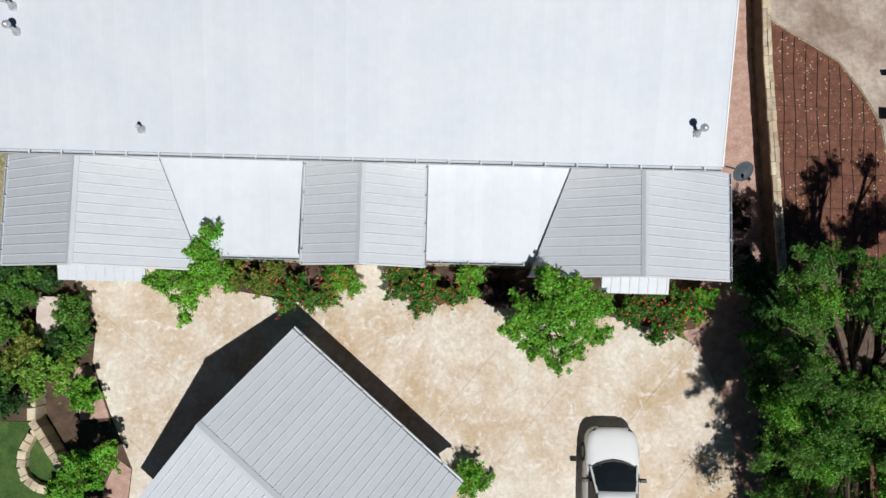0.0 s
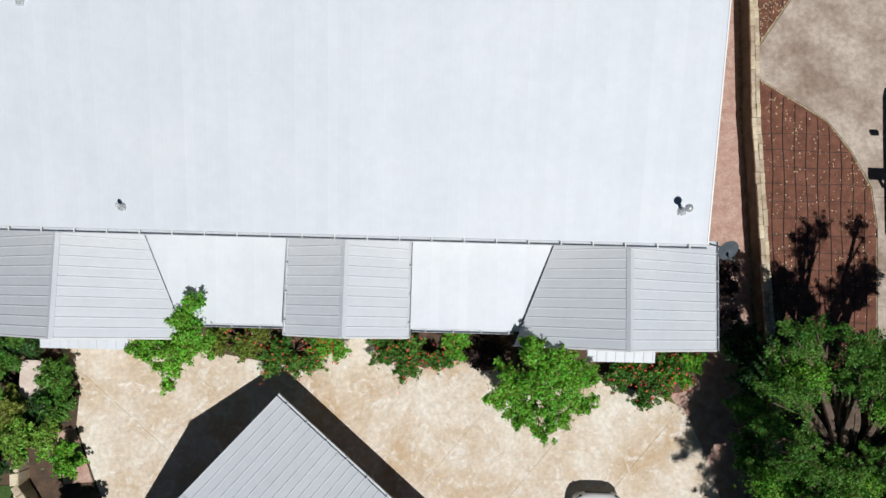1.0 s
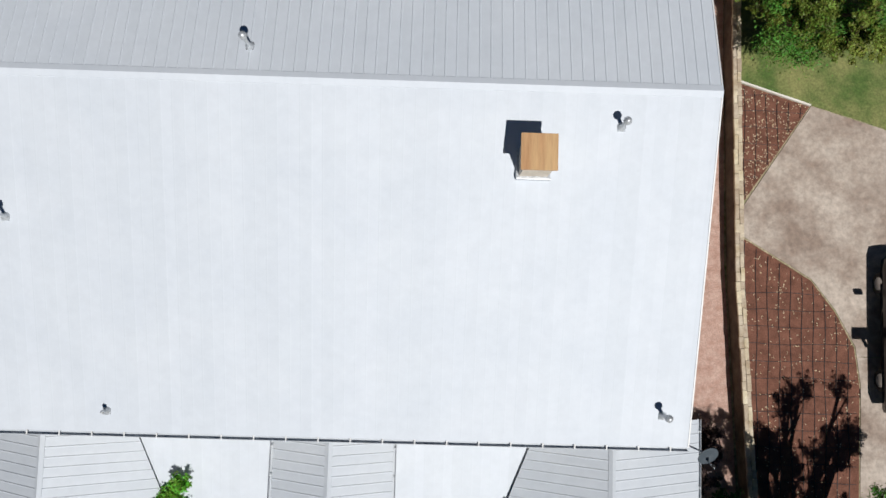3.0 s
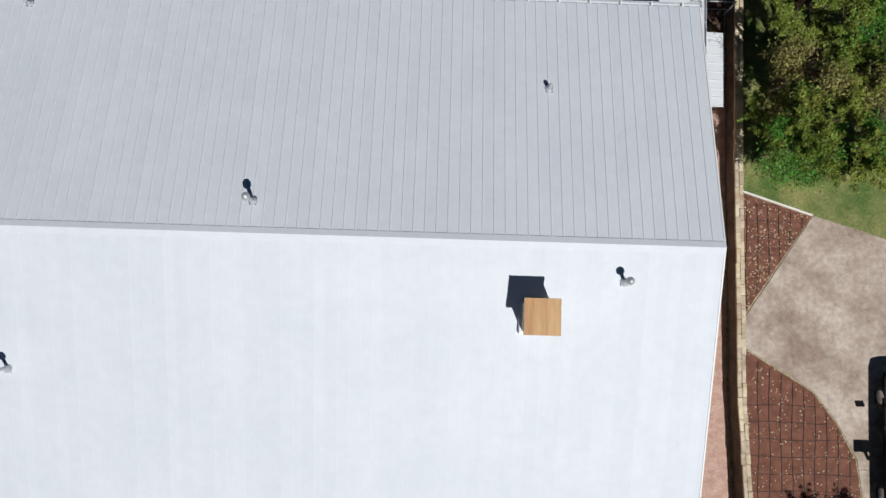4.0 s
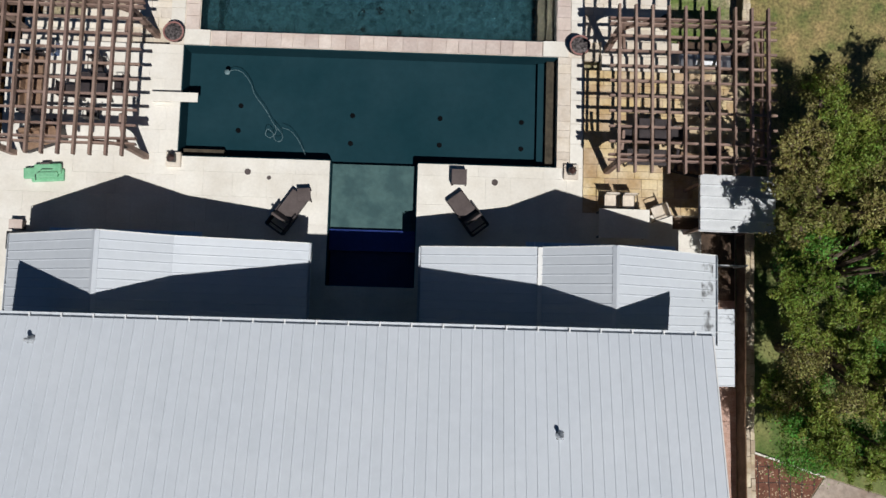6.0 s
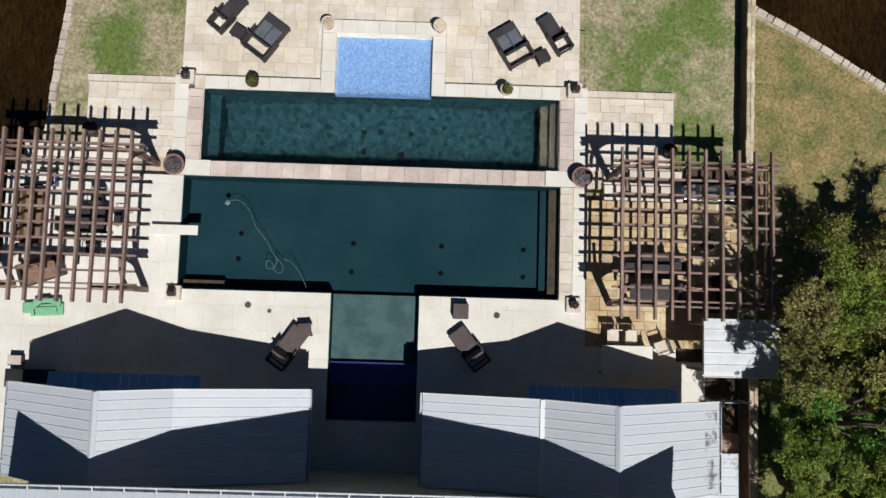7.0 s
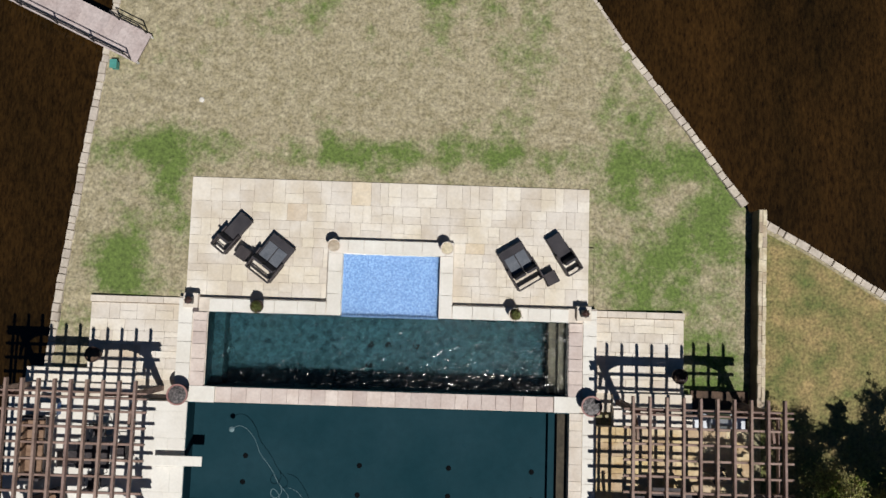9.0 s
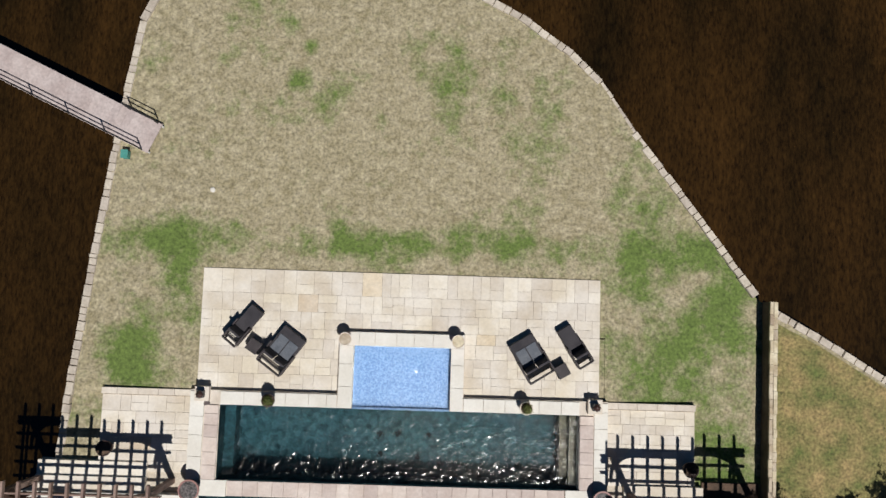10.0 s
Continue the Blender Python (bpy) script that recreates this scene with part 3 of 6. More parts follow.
PX0, PX1, PY0, PY1 = -9.75, 5.4, 22.7, 37.9
bm = bmesh.new()
for c in (((1, 0, PX0),), ((-1, 0, -PX1),), ((-1, 0, -PX0), (1, 0, PX1), (0, 1, PY0)), ((-1, 0, -PX0), (1, 0, PX1), (0, -1, -PY1))):
    p = land
    for a in c:
        p = clip(p, *a)
    for ya, yb in ((-9e3, 35.2), (35.2, 35.6), (35.6, 9e3)):
        for xa, xb in ((-9e3, -14), (-14, -10.2), (-10.2, 5.5), (5.5, 8.5), (8.5, 11.2), (11.2, 9e3)):
            q = clip(clip(clip(clip(p, 0, 1, yb), 0, -1, -ya), 1, 0, xb), -1, 0, -xa)
            if len(q) > 2:
                first = len(bm.verts)
                prism(q, -1.6, 0.0, bm)
                bm.verts.ensure_lookup_table()
                for v in bm.verts[first:]:
                    if v.co.z > -0.5:
                        v.co.z = lawn_z(v.co.x, v.co.y)
prism([(5.19, 35.5), (5.42, 35.5), (5.42, 37.95), (5.19, 37.95)], -1.6, LAWN, bm)
ground = tagged(part("ground", bm, M_LAWN), "dry tan lawn with green patches", "ground", kind="structure")
bm = bmesh.new()
for x0, x1, y0, y1 in ((-2500, PX0, -2500, 2500), (PX1, 2500, -2500, 2500), (PX0, PX1, -2500, PY0), (PX0, PX1, PY1, 2500)):
    bx(x0, x1, y0, y1, -1.7, -0.6, 0, bm)
tagged(part("water", bm, M_LAKE), "dark brown shallow lake water with weeds", "water", kind="structure")

bank = thing("bank_wall", "grey stone coping of the lake bank", "wall", (-14, 44, 0), kind="structure")
for pts, top in ((WEST_BANK[2:4], 0.05), (WEST_BANK[3:-4], 0.2), (WEST_BANK[-5:], 0.3), (EAST_BANK[:4], 0.3), (EAST_BANK[3:], 0.2), (FAR_BANK[:-1], 0.06)):
    course_along("stone", M_BANK, bank, pts, 0.3, -0.75, top, (0.24, 0.55), 1, 0.03)

# ---- courtyard, gravel strip, driveway, beds ----
COURT = [(-13.0, 1.6), (-12.76, 0.63), (-11.94, -0.66), (-12.0, -2.05), (-11.29, -3.81), (-10.39, -5.75), (-10.6, -9), (-10, -16), (10.8, -16), (10.8, -4.31), (10.3, -2.73), (9.4, -0.95), (8.6, -0.6), (6.2, 0.0), (6.0, 1.6)]
court = thing("pavement", "sun-bleached tan stained concrete courtyard", "courtyard", (0, -4, 0), kind="structure")
part("bed", prism(COURT, -0.1, 0.018), M_COURT, court)
for i in range(-9, 9):
    for j in range(-9, 9):
        q = clip(clip(clip(clip(COURT, 0.64, 0.77, (i + 1) * 2.6 - 0.004), -0.64, -0.77, -i * 2.6 - 0.004), 0.77, -0.64, (j + 1) * 2.6 - 0.004), -0.77, 0.64, -j * 2.6 - 0.004)
        if len(q) > 2:
            part("slab", prism(q, 0.0, 0.03), M_COURT, court)
gravel = part("gravel_strip", prism([(7.5, 1.5), (9.2, -0.9), (9.4, -0.95), (10.3, -2.73), (10.8, -4.31), (10.8, -14), (12.0, -14), (11.9, 2), (11.5, 10), (11.45, 26), (7.5, 26)], -0.1, 0.015), M_GRAVEL)
tagged(gravel, "pink gravel strip beside the house", "gravel", kind="structure")

DRIVE = [(12.1, 11.2), (14.73, 9.63), (15.62, 8.5), (16.34, 7.17), (16.52, 5.73), (16.4, 0), (16.2, -14), (26, -14), (26, 11.5), (17.5, 15.36), (14.8, 16.15), (12.1, 12.1)]
drive = thing("road", "weathered tan concrete driveway with stains", "driveway", (18, 6, 0), kind="structure")
for c in (((0, 1, 6.79),), ((0, -1, -6.81), (1, 0, 18.99)), ((0, -1, -6.81), (-1, 0, -19.01))):
    q = DRIVE
    for a in c:
        q = clip(q, *a)
    part("slab", prism(q, -0.1, 0.03), M_DRIVE, drive)
for nm, pts in (("mulch_bed", [(12.05, 11.15), (14.71, 9.55), (15.58, 8.43), (16.28, 7.12), (16.46, 5.7), (16.34, 0), (16.1, -14), (12.5, -14), (12.4, -6), (11.95, 5)]),
                ("mulch_bed", [(12.05, 12.2), (14.72, 16.12), (12.05, 16.95)])):
    b = thing(nm, "red-brown mulch bed with drip lines and fallen leaves", "flower bed", (pts[0][0], pts[0][1], 0), kind="structure")
    part("mulch", prism(pts, -0.1, 0.045), M_MULCH, b)
    xs, ys = [p[0] for p in pts], [p[1] for p in pts]
    for k in range(12):
        x = 12.25 + k * 0.42
        q = clip(clip(pts, 1, 0, x + 0.01), -1, 0, -x)
        if len(q) > 2:
            tube("drip_line", [(x + 0.03 * math.sin(y * 1.7 + k), y, 0.055) for y in np.linspace(min(p[1] for p in q) + 0.1, max(p[1] for p in q) - 0.12, 40)], 0.014, M_BLACK, b)
    for k in range(26):
        y = 16.5 - k * 0.62
        q = clip(clip(pts, 0, 1, y + 0.01), 0, -1, -y)
        if len(q) > 2 and y > -1 and not (9.5 < y < 12.4):
            tube("drip_line", [(x, y + 0.03 * math.sin(x * 2 + k), 0.055) for x in np.linspace(min(p[0] for p in q) + 0.05, max(p[0] for p in q) - 0.1, 14)], 0.009, M_BLACK, b)
    lit = [(x, y, 0.06, 0.01, 0.005) for x, y in zip(rng.uniform(min(xs), max(xs), 900), rng.uniform(max(min(ys), -2), max(ys), 900)) if all(len(clip([(x, y), (x + 0.01, y), (x, y + 0.01)], *e)) > 2 for e in ((1, 0, max(xs)),))]
    inside = []
    for x, y, *r in lit:
        hit = False
        for (x1, y1), (x2, y2) in zip(pts, pts[1:] + pts[:1]):
            if (y1 > y) != (y2 > y) and x < (x2 - x1) * (y - y1) / (y2 - y1) + x1:
                hit = not hit
        if hit:
            inside.append((x, y, *r))
    tagged(finish("leaf_litter", leaves_mesh("leaf_litter", inside, len(inside) * 2, 0.035, 31, flat=4), M_LITTER, b), "scattered pale fallen leaves", kind="stuff")
edging = thing("edging", "pale timber edging of the mulch bed", "edging", (13.4, 16.6, 0), kind="structure")
part("board", beam((12.1, 17.0, 0.06), (14.75, 16.17, 0.06), 0.07, 0.12), M_DECK, edging)
grass = part("grass_verge", prism([(11.95, 17.0), (14.75, 16.2), (17.5, 15.42), (26, 11.6), (40, 12), (40, 24), (12.0, 33), (11.95, 26)], -0.1, 0.02), M_GRASS)
tagged(grass, "green grass under the trees beside the driveway", "grass", kind="structure")
dry = part("dry_grass", prism([(11.9, 26), (11.95, 38.85), (13.85, 37.9), (16.44, 36.35), (24, 31.7), (28, 28), (12, 26)], -0.1, 0.03), M_DRYGRASS)
tagged(dry, "golden dry grass beyond the garden wall", "grass", kind="structure")
west = part("garden_bed", prism([(-20, 2), (-13.0, 1.6), (-12.78, 0.63), (-11.96, -0.66), (-12.02, -2.05), (-11.31, -3.81), (-10.41, -5.75), (-10.62, -9), (-20, -9)], -0.1, 0.02), M_SOIL)
tagged(west, "dark soil garden bed with shrubs", "flower bed", kind="structure")
wlawn = part("side_lawn", prism([(-20, -4.2), (-14.0, -4.2), (-12.0, -6.8), (-12.0, -14), (-20, -14)], 0.0, 0.04), M_TURF)
tagged(wlawn, "small green lawn beside the stone ring", "grass", kind="structure")
# Dark soil colour put down where trees and shed throw their shade.
corner = part("shaded_corner", prism([(10.0, 22.6), (11.42, 22.6), (11.42, 25.7), (8.92, 25.7), (8.92, 25.22), (10.0, 25.22)], -0.1, 0.05), M_SOIL)
tagged(corner, "dark ground patch added for the shade behind the shed", "soil", kind="structure")
pinkbed = part("gravel_patch", prism([(-12.7, -2.3), (-12.05, -2.15), (-11.45, -3.6), (-11.3, -4.0), (-12.3, -4.1)], 0.0, 0.045), M_GRAVEL)
tagged(pinkbed, "pink gravel patch between shrubs", "gravel", kind="structure")
pinkbed = part("gravel_patch", prism([(-10.95, -5.4), (-10.42, -5.75), (-10.5, -7), (-11.4, -6.6)], 0.0, 0.045), M_GRAVEL)
tagged(pinkbed, "pink gravel patch beside the outbuilding", "gravel", kind="structure")
nbed = part("planting_bed", prism([(-8, 1.6), (-7.3, 0.6), (-4.8, 0.2), (-2.9, 0.8), (-2.9, 1.6)], 0.0, 0.05), M_SOIL)
tagged(nbed, "dark soil bed along the porch", "flower bed", kind="structure")
nbed = part("planting_bed", prism([(-1.6, 1.6), (-1.6, 0.9), (0.2, 0.2), (1.6, 0.9), (2.2, 0.2), (5.5, 0.2), (8.4, -0.55), (9.4, -0.4), (9.6, 1.6)], 0.0, 0.05), M_SOIL)
tagged(nbed, "dark soil bed along the porch", "flower bed", kind="structure")

# ---- stone garden walls ----
def stone_wall(pts, w, h, label):
    t = thing("stone_wall", label, "wall", (*pts[0], 0))
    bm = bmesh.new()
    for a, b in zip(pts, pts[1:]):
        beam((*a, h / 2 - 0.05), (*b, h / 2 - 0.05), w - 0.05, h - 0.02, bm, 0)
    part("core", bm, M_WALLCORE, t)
    course_along("capstone", M_WALLSTONE, t, pts, w, h - 0.1, h, (0.3, 0.6), 2, 0.02)
    return t


stone_wall([(12.62, -6), (12.0, 4.5), (11.73, 9.4), (11.62, 18), (11.66, 25.8)], 0.32, 0.95, "long irregular tan stone garden wall beside the driveway")
stone_wall([(11.6, 31.9), (11.74, 39.55)], 0.3, 0.8, "tan stone wall across the lawn to the lake")
stone_wall([(12.7, -6.1), (12.8, -12)], 0.32, 0.95, "tan stone garden wall under the tree")

# ---- the house ----
house = thing("house", "large house with ribbed pale grey metal roofs", "house", (-2.4, 12.7, 0))
part("wall", bx(-12.6, 7.85, 4.75, 20.95, -0.1, 5.9), M_STUCCO, house, "main block in pale limestone")
part("wall", loft([[(x, 4.75, 5.9), (x, 14.02, 8.42), (x, 20.95, 6.6), (x, 20.95, 5.9)] for x in (-12.6, 7.85)]), M_STUCCO, house)


def const(c):
    return lambda a: c


XW, XE = -13.0, 8.23
S = math.hypot(9.68, 2.66)
roof = ridge_cap("roof", (XW, 14.02, 8.5), (XE, 14.02, 8.5), (0, -9.68, -2.66), (0, 7.34, -1.96), 0.17, house, "ridge cap of the main roof")
# Ribs flattened on this slope, so its shape imitates the sun's glare.
slope(roof, (XW, 4.34, 5.84), (1, 0, 0), (0, 9.68, 2.66), XE - XW, const(0), const(S - 0.02), rib=0.0008)
SN = math.hypot(7.34, 1.96)
slope(roof, (XE, 21.36, 6.54), (-1, 0, 0), (0, -7.34, 1.96), XE - XW, const(0), const(SN - 0.02))
for x in (XW, XE):
    s = 0.02 if x > 0 else -0.02
    part("rake_trim", loft([[(x - s, y, z + d) for y, z in ((4.34, 5.84), (14.02, 8.5), (21.36, 6.54))] + [(x - s, y, z - 0.16) for y, z in ((21.36, 6.54), (14.02, 8.5), (4.34, 5.84))] for s, d in ((0, 0.02), (2 * s, 0.02))]), M_TRIM, house)
gutter("gutter", (XW, 4.28, 5.79), (XE, 4.28, 5.79), 0.14, house, 0.92)
gutter("gutter", (XW, 21.42, 6.49), (XE, 21.42, 6.49), 0.14, house, 0.92)


def wing(profile, y0, y1, wall_in, lows=None, eave_trim=(), zdrop=0.16):
    """A gabled wing whose roof follows the outline (x, z) from one eave to the other; lows: valley lines by slope."""
    xs = [p[0] for p in profile]
    inset = 0.35
    pr = [(xs[0] + inset, -0.1)] + [(min(max(x, xs[0] + inset), xs[-1] - inset), z - zdrop - (0.1 if k in (0, len(profile) - 1) else 0)) for k, (x, z) in enumerate(profile)] + [(xs[-1] - inset, -0.1)]
    part("wall", gable_walls(pr, min(wall_in), max(wall_in)), M_STUCCO, house)
    top = max(range(len(profile)), key=lambda k: profile[k][1])
    rx, rz = profile[top]
    pa, pb = profile[top - 1], profile[top + 1]
    r = ridge_cap("roof", (rx, y0, rz), (rx, y1, rz), (pa[0] - rx, 0, pa[1] - rz), (pb[0] - rx, 0, pb[1] - rz), 0.13, house, "ridge cap of a wing")
    for k, (a, b) in enumerate(zip(profile, profile[1:])):
        lo, hi = (a, b) if a[1] < b[1] else (b, a)
        L = math.hypot(hi[0] - lo[0], hi[1] - lo[1])
        low = (lows or {}).get(k, const(0))
        up = (hi[0] - lo[0], 0, hi[1] - lo[1])
        slope(r, (lo[0], y0, lo[1]), (0, 1, 0), up, y1 - y0, low, const(L))
    # rakes along the open gable
    ye = y0 if abs(y0 - 12.7) > abs(y1 - 12.7) else y1
    bm = bmesh.new()
    for a, b in zip(profile, profile[1:]):
        beam((a[0], ye, a[1] - 0.06), (b[0], ye, b[1] - 0.06), 0.035, 0.13, bm, 0)
    part("rake_trim", bm, M_TRIM, house)
    for x, z in eave_trim:
        gutter("gutter", (x, y0, z - 0.03), (x, y1, z - 0.03), 0.11, house, 0.9)
    return r


def valley(y0, y1, d0, d1, L):
    """Where a wing's slope is cut by the porch roof, rising from d0 to d1 along the wing."""
    return lambda a: d0 + (d1 - d0) * a / (y1 - y0)


# front wings and the porch roof between them
wing([(3.06, 2.66), (6.32, 4.65), (9.57, 2.8)], 1.2, 4.74, (1.7, 4.8), {0: valley(1.2, 4.74, 0.0, 1.48, 0)}, [(9.6, 2.8)])
wing([(-13.9, 2.8), (-10.88, 4.65), (-7.5, 2.6)], 1.15, 4.74, (1.65, 4.8), {1: valley(1.15, 4.74, 0.0, 1.6, 0)}, [(-13.93, 2.8)])
wing([(-4.17, 3.42), (-2.27, 4.5), (-0.35, 3.42)], 1.38, 4.74, (1.9, 4.8), None, [(-0.32, 3.42), (-4.2, 3.42)])
porch = part("porch_roof", loft([[(x, 4.66, 3.33), (x, 4.76, 3.42), (x, 4.76, 3.33)] for x in (-9.2, 4.6)]), M_ROOF, house, "wall flashing of the porch roof")
LP = math.hypot(3.04, 0.72)
# Porch ribs nearly flat as well, in place of glare that hides them.
slope(porch, (-0.6, 1.66, 2.6), (1, 0, 0), (0, 3.04, 0.72), 5.0, const(0), const(LP), rib=0.0008)
slope(porch, (-9.0, 1.66, 2.6), (1, 0, 0), (0, 3.04, 0.72), 5.2, lambda a: 0.0 if a > 1.45 else (1.45 - a) * 1.0, const(LP), rib=0.0008)
gutter("gutter", (-7.4, 1.62, 2.56), (-4.25, 1.62, 2.56), 0.12, house, 0.9)
gutter("gutter", (-0.25, 1.62, 2.56), (3.05, 1.62, 2.56), 0.12, house, 0.9)
for x0, x1 in ((-12.3, -9.45), (5.5, 7.73)):
    a = part("awning", bx(x0, x1, 0.76, 1.6, 2.22, 2.26), M_TRIM, house, "small metal window awning")
    slope(a, (x0, 0.74, 2.3), (1, 0, 0), (0, 0.86, 0.22), x1 - x0, const(0), const(0.88))
# rear wings
wing([(-0.43, 2.98), (3.5, 3.98), (5.65, 5.38), (9.6, 2.99)], 20.98, 24.04, (20.9, 23.4), None, [(9.63, 2.98), (-0.46, 2.96)])
wing([(-14.31, 3.01), (-10.39, 5.42), (-8.43, 4.1), (-4.26, 2.9)], 20.98, 24.04, (20.9, 23.4), None, [(-14.34, 2.98), (-4.23, 2.88)])
for x0, x1 in ((-13.3, -8.05), (3.2, 8.42)):
    a = part("awning", bx(x0, x1, 23.45, 24.3, 2.3, 2.34), M_TRIM, house, "metal awning along the rear wall")
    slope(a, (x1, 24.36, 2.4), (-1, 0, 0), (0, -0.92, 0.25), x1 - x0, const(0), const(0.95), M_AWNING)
part("break_flashing", beam((3.5, 21.0, 4.0), (3.5, 24.04, 4.0), 0.2, 0.03), M_TRIM, house)
lt = part("lean_to_roof", bx(8.0, 10.45, 19.6, 22.2, 2.22, 2.26), M_TRIM, house, "low lean-to roof along the side wall")
slope(lt, (10.51, 19.57, 2.34), (0, 1, 0), (-1, 0, 0.12), 2.66, const(0), const(2.6))
part("post", bx(10.3, 10.4, 19.75, 19.85, 0, 2.3), M_TRIM, lt)
part("post", bx(10.3, 10.4, 22.0, 22.1, 0, 2.3), M_TRIM, lt)
bm = bmesh.new()
for xa, xb, ya, yb in ((9.0, 9.5, 21.2, 23.75),):
    bm.faces.new([bm.verts.new((px, py, 5.38 - (px - 5.65) * 0.6051 + 0.026)) for px, py in ((xa, ya), (xb, ya), (xb, yb), (xa, yb))])
part("stain", bm, M_CONTROL, house, "grey mildew stain on the metal roof")

# chimney
ch = part("chimney", bx(2.93, 3.69, 11.68, 12.45, 7.6, 9.33, 0.01), M_COPING, house, "square stuccoed chimney")
part("cap", bx(2.82, 3.75, 11.6, 12.53, 9.33, 9.42, 0.01), M_PLY, ch, "weathered plywood chimney cap")
part("flashing", bx(2.85, 3.77, 11.6, 12.53, 7.86, 8.06, 0.02), M_GALV, ch)


def roof_z(y):
    return 5.84 + (y - 4.34) * 0.2748 if y < 14.02 else 8.5 - (y - 14.02) * 0.267


def vent(x, y, h=0.55, r=0.05, cap=0.11):
    z = roof_z(y)
    v = part("vent_pipe", lathe([(0.13, -0.05), (0.12, 0.03), (r * 1.3, 0.1), (r, 0.16), (r, h)], 14, None, (x, y, z)), M_GALV, house, "galvanised roof vent", True)
    part("cowl", lathe([(cap * 0.5, h - 0.03), (cap, h), (cap, h + 0.07), (cap * 0.35, h + 0.16)], 14, None, (x, y, z)), M_GALV, v, "", True)
    part("boot", bx(x - 0.1, x + 0.1, y - 0.12, y + 0.1, z - 0.06, z + 0.03, 0.01), M_RUBBER if y > 14 else M_GUTTER, v)


for x, y, h in ((7.38, 5.25, 0.6), (5.61, 13.05, 0.6), (-10.85, 10.25, 0.7), (-11.72, 7.45, 0.5), (-11.78, 8.1, 0.5), (-4.31, 14.9, 0.75)):
    vent(x, y, h)
for x, y, h in ((-8.4, 4.96, 0.25), (3.65, 18.5, 0.28), (-11.42, 20.7, 0.25)):
    vent(x, y, h, 0.035, 0.06)


def dish(x, y, z, tilt, spin, foot):
    d = thing("satellite_dish", "grey satellite dish on a bent mast at the roof edge", "satellite dish", foot)
    m = pose(x, y, z, tilt, 0, spin)
    bm = lathe([(0.02, 0.0), (0.16, 0.018), (0.3, 0.06), (0.315, 0.068), (0.3, 0.075), (0.15, 0.03), (0.02, 0.012)], 24)
    bmesh.ops.transform(bm, matrix=m, verts=bm.verts)
    part("reflector", bm, mat("dish_grey", (0.05, 0.065, 0.08), (0.07, 0.085, 0.1), rough=0.6, bump=0), d, "", True)
    f = m @ Vector((0, -0.12, 0.42))
    part("feed_arm", rail(m @ Vector((0, -0.28, 0.04)), f, 0.016), M_GALV, d)
    part("feed_horn", rail(f, m @ Vector((0, -0.08, 0.33)), 0.045), M_RUBBER, d)
    part("mast", rail(foot, m @ Vector((0, 0, -0.02)), 0.025), M_GALV, d)


dish(8.66, 4.2, 6.1, 38, 20, (8.2, 4.4, 5.75))
dish(9.35, 10.75, 3.6, 40, 30, (7.86, 10.75, 3.3))

# ---- the small outbuilding, turned to the courtyard, low eaves fitted to the camera's view ----
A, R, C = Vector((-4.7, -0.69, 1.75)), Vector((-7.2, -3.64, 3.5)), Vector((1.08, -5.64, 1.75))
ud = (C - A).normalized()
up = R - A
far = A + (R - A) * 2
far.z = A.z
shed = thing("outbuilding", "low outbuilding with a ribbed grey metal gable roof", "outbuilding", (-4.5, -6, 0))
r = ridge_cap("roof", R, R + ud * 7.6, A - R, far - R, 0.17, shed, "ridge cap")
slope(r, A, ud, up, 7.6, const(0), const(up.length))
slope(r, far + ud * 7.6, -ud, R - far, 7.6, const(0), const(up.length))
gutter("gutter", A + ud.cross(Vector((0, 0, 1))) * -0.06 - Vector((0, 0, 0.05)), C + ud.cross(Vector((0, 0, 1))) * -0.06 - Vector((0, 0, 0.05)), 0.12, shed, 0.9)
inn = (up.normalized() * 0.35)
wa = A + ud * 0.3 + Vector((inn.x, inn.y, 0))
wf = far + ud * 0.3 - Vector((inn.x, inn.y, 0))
# Timber is a guess, dark so that the shade beside it deepens.
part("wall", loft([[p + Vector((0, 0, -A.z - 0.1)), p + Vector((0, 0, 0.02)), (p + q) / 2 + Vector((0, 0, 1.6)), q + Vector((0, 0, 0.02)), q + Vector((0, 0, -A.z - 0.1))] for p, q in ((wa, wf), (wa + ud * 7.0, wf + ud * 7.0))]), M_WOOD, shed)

# ---- pool terrace ----
deck = thing("pool_deck", "white limestone paving round the pool", "deck", (-2.4, 26, 0), kind="structure")
Z = 0.55
DECKS = [(-16.3, -9.72, 20.5, 31.65), (-9.72, -4.0, 20.5, 27.38), (-0.7, 5.5, 20.5, 27.38), (-4.0, -0.7, 20.5, 22.7), (5.5, 8.9, 22.6, 25.7), (8.9, 9.98, 22.6, 25.2)]
for x0, x1, y0, y1 in DECKS:
    part("bed", bx(x0, x1, y0, y1, -1.5, Z - 0.03), M_DECK, deck)
    ashlar("paver", M_DECK, deck, x0, x1, max(y0, 22.2), y1, Z - 0.04, Z, (0.75, 1.1), (0.8, 1.5), 0.004, 0.0005)
part("bed", bx(4.5, 5.5, 27.38, 31.65, -1.5, Z - 0.03), M_GROUT, deck)
ashlar("coping", M_COPING, deck, 4.5, 4.98, 27.38, 31.65, Z - 0.04, Z + 0.02, (0.5, 0.65), (0.5, 0.6))
ashlar("paver", M_DECK, deck, 5.0, 5.5, 27.38, 31.65, Z - 0.04, Z, (0.7, 1.0), (0.5, 0.6))
gold = thing("side_terrace", "gold flagstone terrace under the pergola", "terrace", (8, 28, 0), kind="structure")
part("bed", bx(5.52, 11.3, 25.72, 31.2, -0.3, Z - 0.06), M_GROUT, gold)
